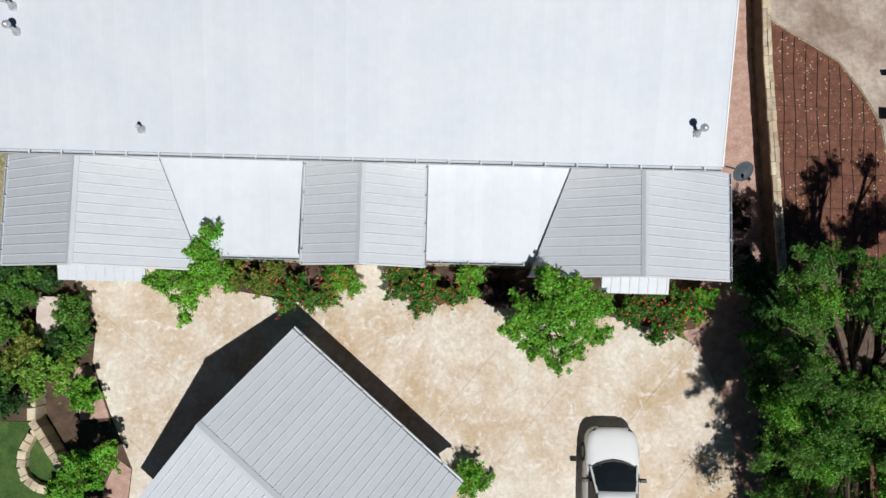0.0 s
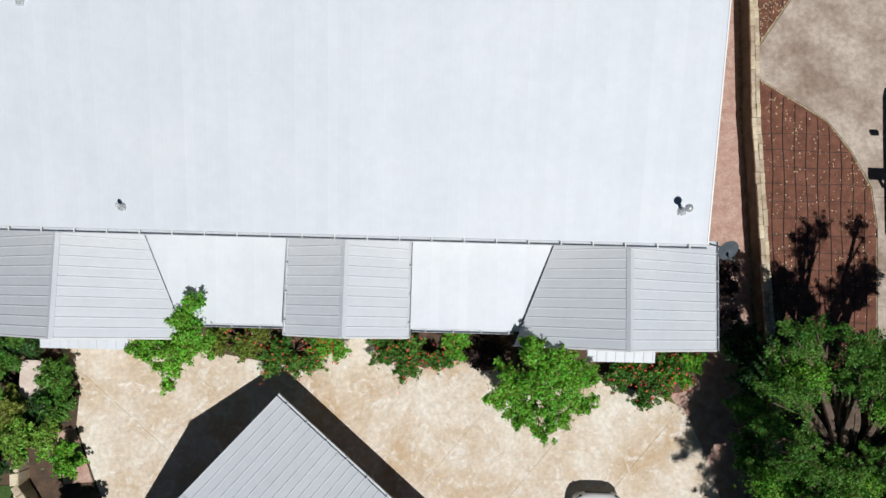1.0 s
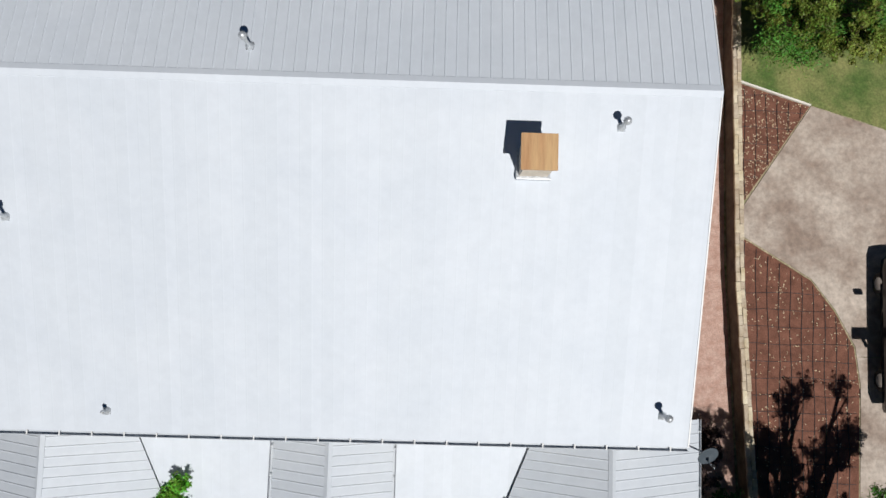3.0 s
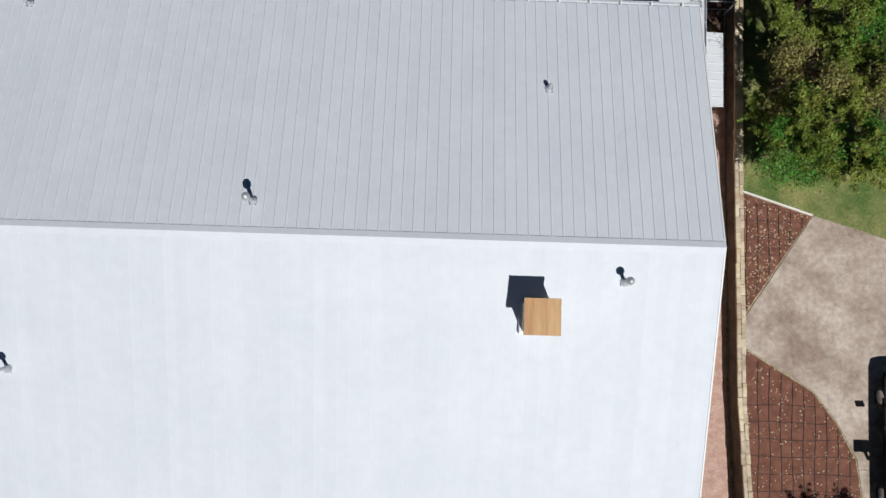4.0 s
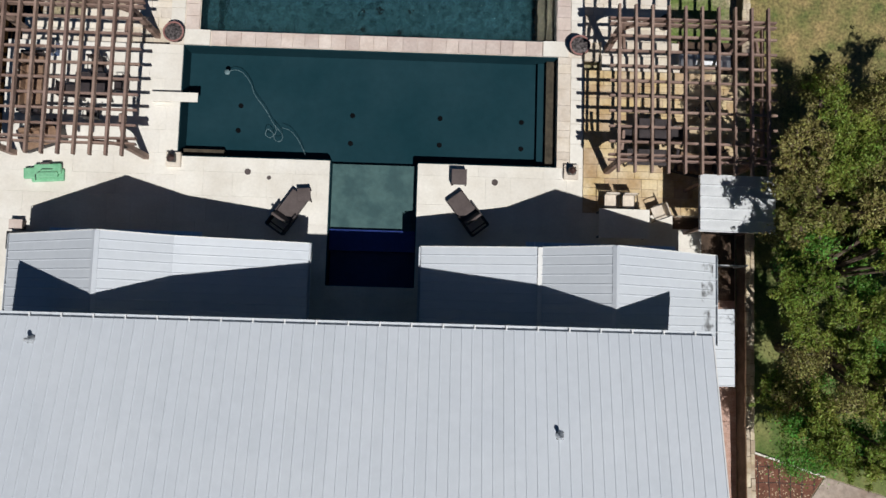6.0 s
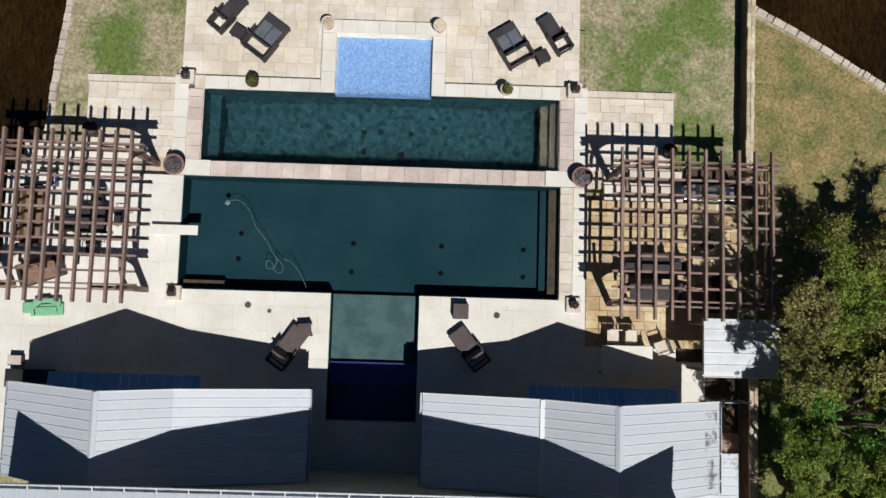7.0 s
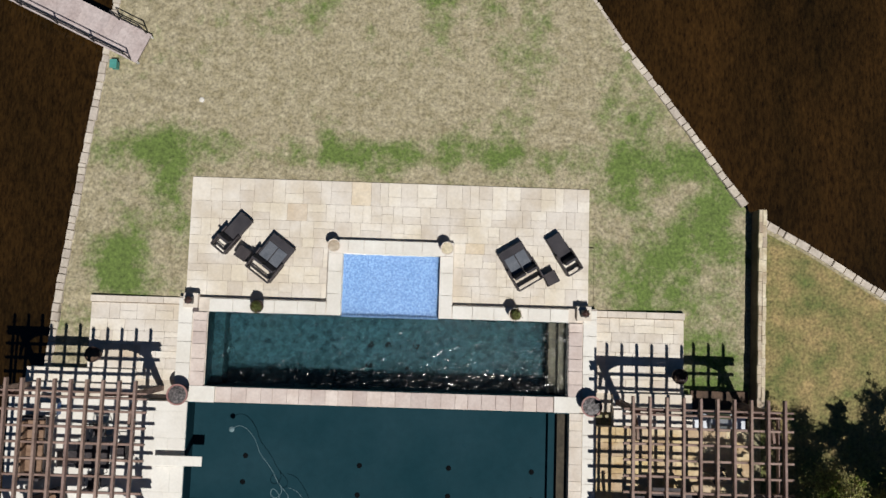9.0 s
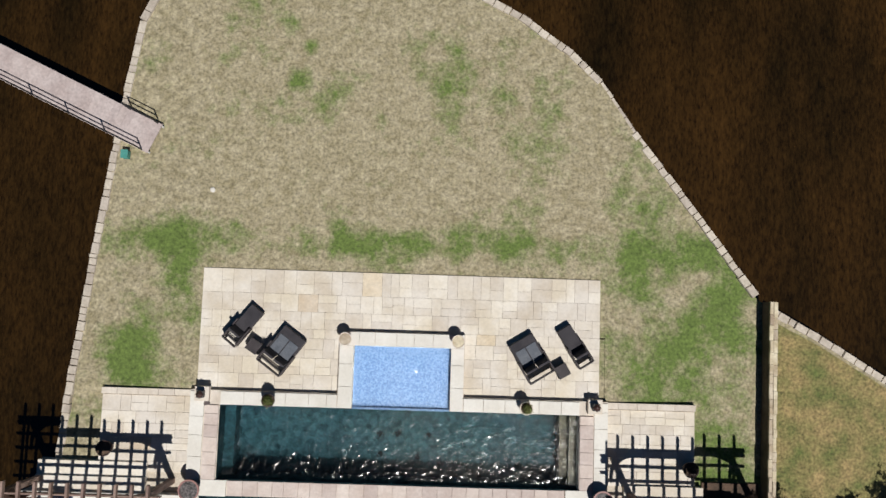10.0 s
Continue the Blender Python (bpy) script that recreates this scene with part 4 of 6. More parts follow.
ashlar("flagstone", M_GOLD, gold, 5.52, 11.3, 25.72, 31.2, Z - 0.08, Z - 0.02, (0.45, 0.7), (0.5, 0.9), 0.015)
for k, zz in enumerate((0.42, 0.31)):
    part("step", bx(6.2, 9.2, 31.2 + k * 0.62, 31.82 + k * 0.62, -0.2, zz, 0.015), M_PAVER, gold)
for x0, x1, nm in ((5.44, 8.92, "lower_terrace"), (-13.69, -10.26, "lower_terrace")):
    t = thing(nm, "pale flagstone terrace a step below the pool", "terrace", ((x0 + x1) / 2, 34, 0), kind="structure")
    part("bed", bx(x0, x1, 31.7, 35.5, -0.2, 0.14), M_GROUT, t)
    ashlar("flagstone", M_PAVER, t, x0 + 0.02, x1 - 0.02, 32.4, 35.25, 0.1, 0.2, (0.35, 0.55), (0.35, 0.8), 0.01, 0.003, None, M_HONEY)
    ashlar("kerbstone", M_COPING, t, x0, x1, 35.27, 35.52, 0.05, 0.3, (0.25, 0.26), (0.5, 0.9))
# Brown pad whose dark tone also stands for shadows under the pergola.
grillpad = part("gravel_pad", prism([(9.22, 31.22), (11.4, 31.22), (11.4, 32.6), (9.22, 32.6)], -0.1, 0.09), M_SOIL)
tagged(grillpad, "brown soil under the grill, dark also for the shadows there", "soil", kind="structure")
ws = thing("garden_steps", "broad stone steps beneath the pergola", "steps", (-14.5, 31.6, 0), kind="structure")
for k, zz in enumerate((0.5, 0.38, 0.27)):
    part("step", bx(-15.9, -11.8, 31.1 + k * 0.55, 31.66 + k * 0.55, -0.2, zz, 0.015), M_PAVER, ws)

# raised edge of the lower pool and the spa
def ring(name, material, parent, x0, x1, y0, y1, z0, z1, ln=(0.6, 0.9)):
    """A straight row of coping stones."""
    if x1 - x0 > y1 - y0:
        course_along(name, material, parent, [(x0, (y0 + y1) / 2), (x1, (y0 + y1) / 2)], y1 - y0, z0, z1, ln, 1, 0.002)
    else:
        course_along(name, material, parent, [((x0 + x1) / 2, y0), ((x0 + x1) / 2, y1)], x1 - x0, z0, z1, ln, 1, 0.002)


cop = thing("pool_coping", "cream stone coping of the pools and spa", "coping", (-2.4, 33, 0), kind="structure")
bm = bmesh.new()
for q in ((-10.25, -9.12, 32.2, 35.55), (4.42, 5.5, 32.2, 35.55), (-9.12, -4.2, 35.02, 35.55), (-0.5, 4.42, 35.02, 35.55), (-4.75, -4.2, 35.5, 37.92), (-0.5, 0.02, 35.5, 37.92), (-4.2, -0.5, 37.38, 37.92)):
    bx(*q, -1.5, Z - 0.05, 0, bm)
part("bed", bm, M_COPING, cop)
for q in ((-9.12, -4.75, 35.02, 35.52), (0.02, 4.42, 35.02, 35.52), (-4.73, -4.2, 35.02, 37.38), (-0.5, 0.0, 35.02, 37.38), (-4.73, 0.0, 37.38, 37.9), (-10.25, -9.72, 32.25, 35.5), (4.98, 5.5, 32.25, 35.5)):
    ring("coping_stone", M_DECK, cop, *q, Z - 0.06, Z)
for x in (-9.42, 4.7):
    ring("coping_stone", M_PINK, cop, x - 0.26, x + 0.26, 32.25, 35.0, Z - 0.06, Z + 0.02, (0.4, 0.55))
part("bond_beam", bx(-10.25, 5.5, 31.67, 32.25, -1.5, Z - 0.05), M_COPING, cop)
ring("coping_stone", M_PINK, cop, -8.7, 3.9, 31.68, 32.24, Z - 0.06, Z, (0.42, 0.6))
for x0, x1 in ((-9.7, -8.72), (3.92, 4.9)):
    ring("coping_stone", M_DECK, cop, x0, x1, 31.66, 32.26, Z - 0.06, Z + 0.04, (0.97, 0.98))

# upper pool
pool = thing("swimming_pool", "dark teal plaster pool with clear still water", "pool", (-2.4, 29.5, -1.2), kind="structure")
part("floor", bx(-9.75, 4.5, 27.3, 31.75, -1.6, -0.33), M_PLASTER, pool)
part("step", bx(4.12, 4.49, 27.43, 31.6, -1.1, 0.15), M_STEP, pool)
part("step", bx(3.82, 4.12, 27.43, 31.6, -1.1, -0.1), M_PLASTER, pool)
part("side", bx(-9.75, -9.69, 27.38, 31.67, -1.6, 0.5), M_PLASTER, pool)
part("side", bx(-9.72, 4.5, 31.62, 31.66, -1.6, 0.5), M_PLASTER, pool)
part("side", bx(-9.72, -4.02, 27.385, 27.42, -1.6, 0.5), M_PLASTER, pool)
part("side", bx(-0.68, 4.5, 27.385, 27.42, -1.6, 0.5), M_PLASTER, pool)
part("bench", bx(-9.66, -8.1, 27.43, 27.75, -1.1, 0.1), M_STEP, pool)
part("ledge", bx(-3.98, -0.72, 24.85, 27.38, -1.6, -0.05), M_LEDGE, pool, "pale shallow sun ledge")
part("ledge", bx(-3.96, -0.74, 24.05, 24.85, -1.6, 0.15), M_NAVY, pool, "entry shelf, coloured navy for the sky reflected in shaded water")
part("ledge", bx(-3.96, -0.74, 22.72, 24.05, -1.6, -0.25), M_DEEPNAVY, pool, "deeper shelf, darker navy for the shadow across the water")
for x0, x1, s in ((-4.02, -3.97, 1), (-0.73, -0.68, 1)):
    part("side", bx(x0, x1, 22.7, 27.38, -1.6, 0.5), M_PLASTER, pool)
for x, y in ((-7.66, 29.6), (-7.72, 28.62), (-3.32, 29.35), (-3.36, 28.25), (0.08, 29.35), (0.08, 28.3), (3.25, 29.3), (3.25, 28.25)):
    part("drain", lathe([(0.1, 0), (0.1, 0.012), (0.085, 0.016)], 16, None, (x, y, -0.33)), M_DRAIN, pool)
bm = prism([(-9.73, 27.4), (-4.0, 27.4), (-4.0, 22.7), (-0.7, 22.7), (-0.7, 27.4), (4.5, 27.4), (4.5, 31.66), (-9.73, 31.66)], 0.0, 0.42)
bmesh.ops.delete(bm, geom=[f for f in bm.faces if abs(f.normal.z) < 0.5 or f.calc_center_median().z < 0.2], context="FACES")
w = part("water", bm, M_POOLWATER, pool, "clear still teal water")
w.visible_shadow = False
# lower pool
lower = thing("lower_pool", "narrow dark pool with rippled glittering water", "pool", (-2.4, 33.6, -1), kind="structure")
part("floor", bx(-9.2, 4.5, 32.2, 35.1, -1.6, -0.7), M_DARKPLASTER, lower)
part("side", bx(-9.14, -9.1, 32.25, 35.0, -1.6, 0.5), M_DARKPLASTER, lower)
part("side", bx(-9.1, -4.2, 35.0, 35.04, -1.6, 0.5), M_DARKPLASTER, lower)
part("side", bx(-0.5, 4.4, 35.0, 35.04, -1.6, 0.5), M_DARKPLASTER, lower)
part("side", bx(-9.1, 4.4, 32.24, 32.28, -1.6, 0.5), M_DARKPLASTER, lower)
part("step", bx(4.12, 4.42, 32.3, 35.0, -1.0, 0.12), M_STEP, lower)
part("step", bx(3.8, 4.12, 32.3, 35.0, -1.0, -0.1), M_STEP, lower)
part("step", bx(-9.1, -8.7, 32.3, 35.0, -1.0, -0.1), M_DARKPLASTER, lower)
for x, y in ((-3.14, 33.9), (-2.45, 33.95), (-1.26, 33.9), (-3.14, 33.1), (-1.66, 33.05)):
    part("drain", lathe([(0.11, 0), (0.11, 0.012), (0.09, 0.016)], 16, None, (x, y, -0.7)), M_DRAIN, lower)
bm = bmesh.new()
bmesh.ops.create_grid(bm, x_segments=640, y_segments=130, size=0.5, matrix=Matrix.Translation((-2.35, 33.64, 0.28)) @ Matrix.Diagonal((13.5, 2.74, 1, 1)))
for v in bm.verts:
    v.co.z += 0.021 * noise.noise(v.co * 4.6) + 0.0145 * noise.noise(v.co * 9.0 + Vector((5, 2, 0)))
w = part("water", bm, M_RIPPLE, lower, "rippled dark teal water", True)
w.visible_shadow = False
# spa
spa = thing("spa", "square spa lined with blue mosaic tile", "spa", (-2.35, 36.2, 0), kind="structure")
part("floor", bx(-4.2, -0.5, 35.0, 37.4, -0.4, 0.22), M_MOSAIC, spa)
part("spillway", bx(-4.2, -0.5, 34.98, 35.06, 0.2, 0.3), M_MOSAIC, spa)
part("spillway_wall", bx(-4.2, -0.5, 34.99, 35.06, -1.6, 0.2), M_DARKPLASTER, spa)
bm = bmesh.new()
bmesh.ops.create_grid(bm, x_segments=150, y_segments=95, size=0.5, matrix=Matrix.Translation((-2.35, 36.19, 0.5)) @ Matrix.Diagonal((3.7, 2.42, 1, 1)))
for v in bm.verts:
    swell = 0.4 + 0.9 * math.exp(-((v.co.x + 2.3) ** 2 + (v.co.y - 36.1) ** 2) / 0.5)
    v.co.z += swell * (0.026 * noise.noise(v.co * 5.0) + 0.018 * noise.noise(v.co * 9.0))
w = part("water", bm, M_SPAWATER, spa, "gently bubbling clear water", True)
w.visible_shadow = False

# north patio
patio = thing("patio", "cream and gold flagstone patio beyond the spa", "patio", (-2.4, 38, 0), kind="structure")
bm = bmesh.new()
for q in ((-10.1, -4.75, 35.55, 40.17), (0.02, 5.2, 35.55, 40.17), (-4.75, 0.02, 37.92, 40.17)):
    bx(*q, -0.3, 0.26, 0, bm)
part("bed", bm, M_GROUT, patio)
for x0, x1, y0, y1 in ((-10.1, -4.76, 35.56, 37.93), (0.03, 5.2, 35.56, 37.93), (-10.1, 5.2, 37.93, 40.17)):
    ashlar("flagstone", M_PAVER, patio, x0, x1, y0, y1, 0.22, 0.3, (0.48, 0.75), (0.3, 0.8), 0.008, 0.002, None, M_HONEY)

# ---- pergolas ----
def pergola(x0, x1, rafters, label):
    t = thing("pergola", label, "pergola", ((x0 + x1) / 2, 29.7, 0.5), "pergolas beside the pool")
    ys, yn, zt = 27.3, 32.1, 3.28
    for y in (ys, yn):
        for dy in (-0.09, 0.09):
            part("beam", beam((x0, y + dy, zt - 0.12), (x1, y + dy, zt - 0.12), 0.06, 0.24), M_WOOD, t)
    n = 9
    for k in range(1, n):
        y = ys + (yn - ys) * k / n
        part("purlin", beam((x0, y, zt - 0.06 + rng.uniform(-0.006, 0.006)), (x1, y, zt - 0.06), 0.075, 0.12), M_WOOD, t)
    for x in rafters:
        part("rafter", beam((x + rng.uniform(-0.01, 0.01), 26.75, zt + 0.09), (x, 32.62, zt + 0.09), 0.085, 0.18), M_WOOD, t)
    for x in (rafters[0] + 0.25, rafters[-1] - 0.25):
        for y in (ys, yn):
            p = part("post", bx(x - 0.1, x + 0.1, y - 0.1, y + 0.1, 0.1, zt - 0.24, 0.012), M_WOOD, t)
            for dx, dy in ((1 if x < (x0 + x1) / 2 else -1, 0), (0, 1 if y == ys else -1)):
                arc = []
                for k in range(7):
                    a = k / 6 * math.pi / 2
                    arc.append(Vector((x + dx * 0.95 * (1 - math.cos(a)), y + dy * 0.95 * (1 - math.cos(a)), zt - 1.2 + 0.95 * math.sin(a))))
                side = Vector((dy, dx, 0)) * 0.045
                bm = loft([[q + side + Vector((0, 0, 0.09)), q - side + Vector((0, 0, 0.09)), q - side + Vector((dx, dy, -1)) * 0.07, q + side + Vector((dx, dy, -1)) * 0.07] for q in arc])
                part("brace", bm, M_WOOD, p, "curved knee brace")
    for x in (rafters[0] + 0.1, rafters[-1] - 0.1):
        part("side_beam", beam((x, ys, zt - 0.2), (x, yn, zt - 0.2), 0.07, 0.2), M_WOOD, t)
    return t


pergola(5.87, 11.66, [6.15 + 0.573 * k for k in range(10)], "red-brown timber pergola over gold flagstones")
pergola(-16.3, -10.24, [-16.0 + 0.54 * k for k in range(11)], "red-brown timber pergola over white paving")


# ---- furniture ----
def lounger(x, y, ang, w, soft, label, group, z=0.3):
    """A wicker chaise: padded seat, raised back, and arms joined by a rear bar. The foot end points to ang."""
    t = thing("chaise_lounge", label, "chaise lounge", (x, y, z), group, turn=ang - 90)
    h = w / 2
    part("frame", bx(-h, h, -0.24, 0.84, 0.14, 0.27, 0.02), M_WICKER, t)
    part("seat_cushion", bx(-h + 0.02, h - 0.02, -0.22, 0.83, 0.27, 0.36, 0.035), soft, t)
    if w > 1:
        part("throw", bx(-h + 0.1, -0.02, -0.22, 0.5, 0.36, 0.385, 0.01), M_SLATE, t, "slate grey pad")
        part("throw", bx(0.02, h - 0.1, -0.22, 0.5, 0.36, 0.385, 0.01), M_SLATE, t, "slate grey pad")
    if w < 1:
        part("backrest", bx(-h + 0.04, h - 0.04, -0.5, 0.0, -0.05, 0.05, 0.03, None, pose(0, -0.2, 0.38, -72, 0, 0)), soft, t)
    else:
        for s in (-1, 1):
            part("backrest", bx(min(0.015 * s, s * (h - 0.04)), max(0.015 * s, s * (h - 0.04)), -0.5, 0.0, -0.05, 0.05, 0.03, None, pose(0, -0.2, 0.38, -72, 0, 0)), soft, t)
    for s in (-1, 1):
        a = part("arm", bx(s * h - 0.035, s * h + 0.035, -0.8, 0.1, 0.44, 0.51, 0.025), M_WICKER, t)
        part("side_panel", bx(s * h - 0.025, s * h + 0.025, -0.77, 0.08, 0.06, 0.45, 0.01), M_WICKER, a)
    part("rear_bar", bx(-h, h, -0.82, -0.76, 0.3, 0.5, 0.02), M_WICKER, t)
    part("rear_bar", bx(-h, h, -0.66, -0.62, 0.14, 0.2, 0.01), M_WICKER, t)
    for sx in (-1, 1):
        for yy in (-0.78, 0.79):
            part("leg", bx(sx * (h - 0.05) - 0.025, sx * (h - 0.05) + 0.025, yy - 0.025, yy + 0.025, 0, 0.16), M_BLACK, t)
    return t


def side_table(x, y, ang, z=0.3, soft=None, s=0.24):
    t = thing("side_table", "small square dark wicker side table", "side table", (x, y, z), "side tables", turn=ang)
    part("top", bx(-s, s, -s, s, 0.38, 0.44, 0.015), soft or M_WICKER, t)
    part("shelf", bx(-s + 0.03, s - 0.03, -s + 0.03, s - 0.03, 0.12, 0.15), M_WICKER, t)
    for sx in (-1, 1):
        for sy in (-1, 1):
            part("leg", bx(sx * (s - 0.03) - 0.025, sx * (s - 0.03) + 0.025, sy * (s - 0.03) - 0.025, sy * (s - 0.03) + 0.025, 0, 0.4), M_WICKER, t)


G = "loungers on the far patio"
lounger(-8.4, 38.0, 51.5, 0.6, M_CUSHION, "single dark wicker chaise lounge with charcoal cushion", G)
lounger(-6.9, 37.1, 54, 1.05, M_CUSHION, "double dark wicker chaise lounge with charcoal cushions", G)
lounger(2.55, 37.1, 122, 1.05, M_CUSHION, "double dark wicker chaise lounge with charcoal cushions", G)
lounger(4.2, 37.6, 123, 0.6, M_CUSHION, "single dark wicker chaise lounge with charcoal cushion", G)
side_table(-7.95, 37.25, 58)
side_table(3.72, 36.68, 30)
lounger(-5.45, 25.35, 56, 0.72, M_TAUPE, "taupe chaise lounge half in the shade of the house", "loungers by the house", 0.55)
lounger(1.2, 25.5, 128, 0.72, M_TAUPE, "taupe chaise lounge half in the shade of the house", "loungers by the house", 0.55)
side_table(-4.85, 26.0, 5, 0.55, M_TAUPE)
side_table(0.85, 26.85, 0, 0.55, M_TAUPE, 0.28)


def chair(x, y, ang, z, soft, label="metal-framed patio chair with pale sling seat"):
    t = thing("patio_chair", label, "chair", (x, y, z), "patio chairs", turn=ang)
    part("seat", bx(-0.24, 0.24, -0.24, 0.24, 0.41, 0.46, 0.02), soft, t)
    part("backrest", bx(-0.24, 0.24, 0.22, 0.27, 0.5, 0.92, 0.02), soft, t)
    for s in (-1, 1):
        part("arm", rail((s * 0.27, -0.2, 0.64), (s * 0.27, 0.26, 0.66), 0.018), M_BLACK, t)
        for yy in (-0.22, 0.25):
            part("leg", rail((s * 0.26, yy, 0), (s * 0.26, yy, 0.65 if yy < 0 else 0.95), 0.016), M_BLACK, t)
    return t


def table(x, y, ang, z, lx, ly, h, top, label, group="patio tables"):
    t = thing("patio_table", label, "table", (x, y, z), group, turn=ang)
    part("tabletop", bx(-lx / 2, lx / 2, -ly / 2, ly / 2, h - 0.04, h, 0.012), top, t)
    for sx in (-1, 1):
        for sy in (-1, 1):
            part("leg", bx(sx * (lx / 2 - 0.08) - 0.03, sx * (lx / 2 - 0.08) + 0.03, sy * (ly / 2 - 0.08) - 0.03, sy * (ly / 2 - 0.08) + 0.03, 0, h - 0.04), M_BLACK, t)
    return t


table(6.9, 25.25, 0, 0.54, 1.85, 1.08, 0.76, M_DECK, "rectangular pale-topped dining table by the house")
chair(6.45, 26.1, 0, 0.54, M_COPING)
chair(7.12, 26.1, 0, 0.54, M_COPING)
chair(8.25, 25.75, -70, 0.54, M_COPING)
table(8.0, 28.72, 0, 0.54, 1.25, 0.95, 0.74, M_WICKER, "low dark table under the pergola")
table(7.75, 27.75, 0, 0.54, 1.5, 0.6, 0.7, M_WICKER, "dark slatted bench table under the pergola")
table(-12.75, 29.75, 0, 0.55, 1.2, 0.95, 0.74, M_WICKER, "dark square table under the pergola")
for x, y, a in ((8.95, 28.7, -90), (7.0, 28.6, 90), (9.9, 29.6, 30), (10.3, 28.2, 200), (-11.8, 29.9, -90), (-13.7, 29.6, 90), (-12.75, 28.8, 180), (-12.7, 30.6, 0)):
    chair(x, y, a, 0.54, M_WICKER, "dark wicker chair under the pergola")


def sofa(x, y, ang, z, w):
    t = thing("outdoor_sofa", "brown cushioned outdoor sofa under the pergola", "sofa", (x, y, z), turn=ang)
    part("base", bx(-w / 2, w / 2, -0.4, 0.4, 0.05, 0.3, 0.02), M_WICKER, t)
    n = max(1, round(w / 0.65))
    for k in range(n):
        a = -w / 2 + 0.1 + k * (w - 0.2) / n
        part("seat_cushion", bx(a, a + (w - 0.2) / n - 0.02, -0.38, 0.22, 0.3, 0.44, 0.04), M_PLUSH, t)
        part("back_cushion", bx(a, a + (w - 0.2) / n - 0.02, 0.2, 0.38, 0.4, 0.78, 0.05), M_PLUSH, t)
    for s in (-1, 1):
        part("arm", bx(s * w / 2 - 0.06, s * w / 2 + 0.06, -0.4, 0.4, 0.05, 0.6, 0.03), M_WICKER, t)


M_PLUSH = mat("brown_cushion", (0.2, 0.12, 0.075), (0.28, 0.18, 0.12), scale=3, rough=0.9, bump=0.2)
sofa(-15.1, 29.9, 90, 0.55, 2.2)
sofa(-14.6, 27.9, 20, 0.55, 1.4)
sofa(9.6, 27.6, 170, 0.54, 1.5)

grill = thing("gas_grill", "stainless steel gas grill with closed lid", "grill", (9.95, 31.55, 0))
part("cabinet", bx(9.35, 10.55, 31.25, 31.85, 0.1, 1.0, 0.02), M_STEEL, grill)
part("lid", loft([[(x, 31.28, 1.0), (x, 31.32, 1.2), (x, 31.5, 1.32), (x, 31.7, 1.3), (x, 31.84, 1.0)] for x in (9.55, 10.35)]), M_STEEL, grill, "rounded steel lid")
part("handle", rail((9.62, 31.25, 1.15), (10.28, 31.25, 1.15), 0.018), M_BLACK, grill)
part("side_shelf", bx(9.0, 9.35, 31.28, 31.8, 0.92, 0.96, 0.01), M_STEEL, grill)
part("side_shelf", bx(10.55, 10.95, 31.28, 31.8, 0.92, 0.96, 0.01), M_STEEL, grill)
M_BLUE = mat("blue_plastic", (0.02, 0.07, 0.2), (0.03, 0.09, 0.25), rough=0.4, bump=0.02)
cooler = thing("cooler", "blue ice chest under the pergola", "cooler", (-14.7, 31.3, 0.5))
part("body", bx(-15.05, -14.35, 31.05, 31.5, 0.5, 0.9, 0.03), M_BLUE, cooler)
part("lid", bx(-15.07, -14.33, 31.03, 31.52, 0.9, 0.98, 0.025), M_DECK, cooler)
fl = thing("pool_float", "folded pale green padded float on the deck", "float", (-14.5, 26.55, 0.55), turn=4)
for k, (x, y, w, d, z) in enumerate(((0.1, -0.1, 1.2, 0.45, 0.02), (0.15, 0.12, 1.0, 0.4, 0.14), (-0.5, 0.0, 0.5, 0.42, 0.1), (0.15, -0.1, 0.8, 0.22, 0.2))):
    part("pad", bx(x - w / 2, x + w / 2, y - d / 2, y + d / 2, z, z + 0.13, 0.06), M_GREENPLASTIC, fl)
part("strap", tube("strap", [(-0.3, -0.28, 0.2), (-0.28, -0.1, 0.3), (0.0, 0.1, 0.34), (0.35, 0.1, 0.3)], 0.012, M_BLACK, fl).data and bx(-0.1, 0.25, 0.3, 0.36, 0.02, 0.3, 0.02), M_TAUPE, fl)
# Black box added in place of a dark recess beside the house.
deckbox = thing("recess_box", "black box standing in for the dark recess by the house", "storage box", (-14.7, 24.0, 0.55))
part("body", bx(-15.45, -13.95, 23.68, 24.28, 0.55, 1.1, 0.03), M_BLACK, deckbox)
part("lid", bx(-15.48, -13.92, 23.66, 24.31, 1.1, 1.15, 0.02), M_BLACK, deckbox)
crate = thing("crate", "small pale crate on the deck beside the black box", "crate", (-15.3, 24.6, 0.55))
part("body", bx(-15.55, -15.1, 24.42, 24.75, 0.55, 0.85, 0.015), M_TAUPE, crate)
part("lid", bx(-15.57, -15.08, 24.4, 24.77, 0.85, 0.89, 0.01), M_PINK, crate)



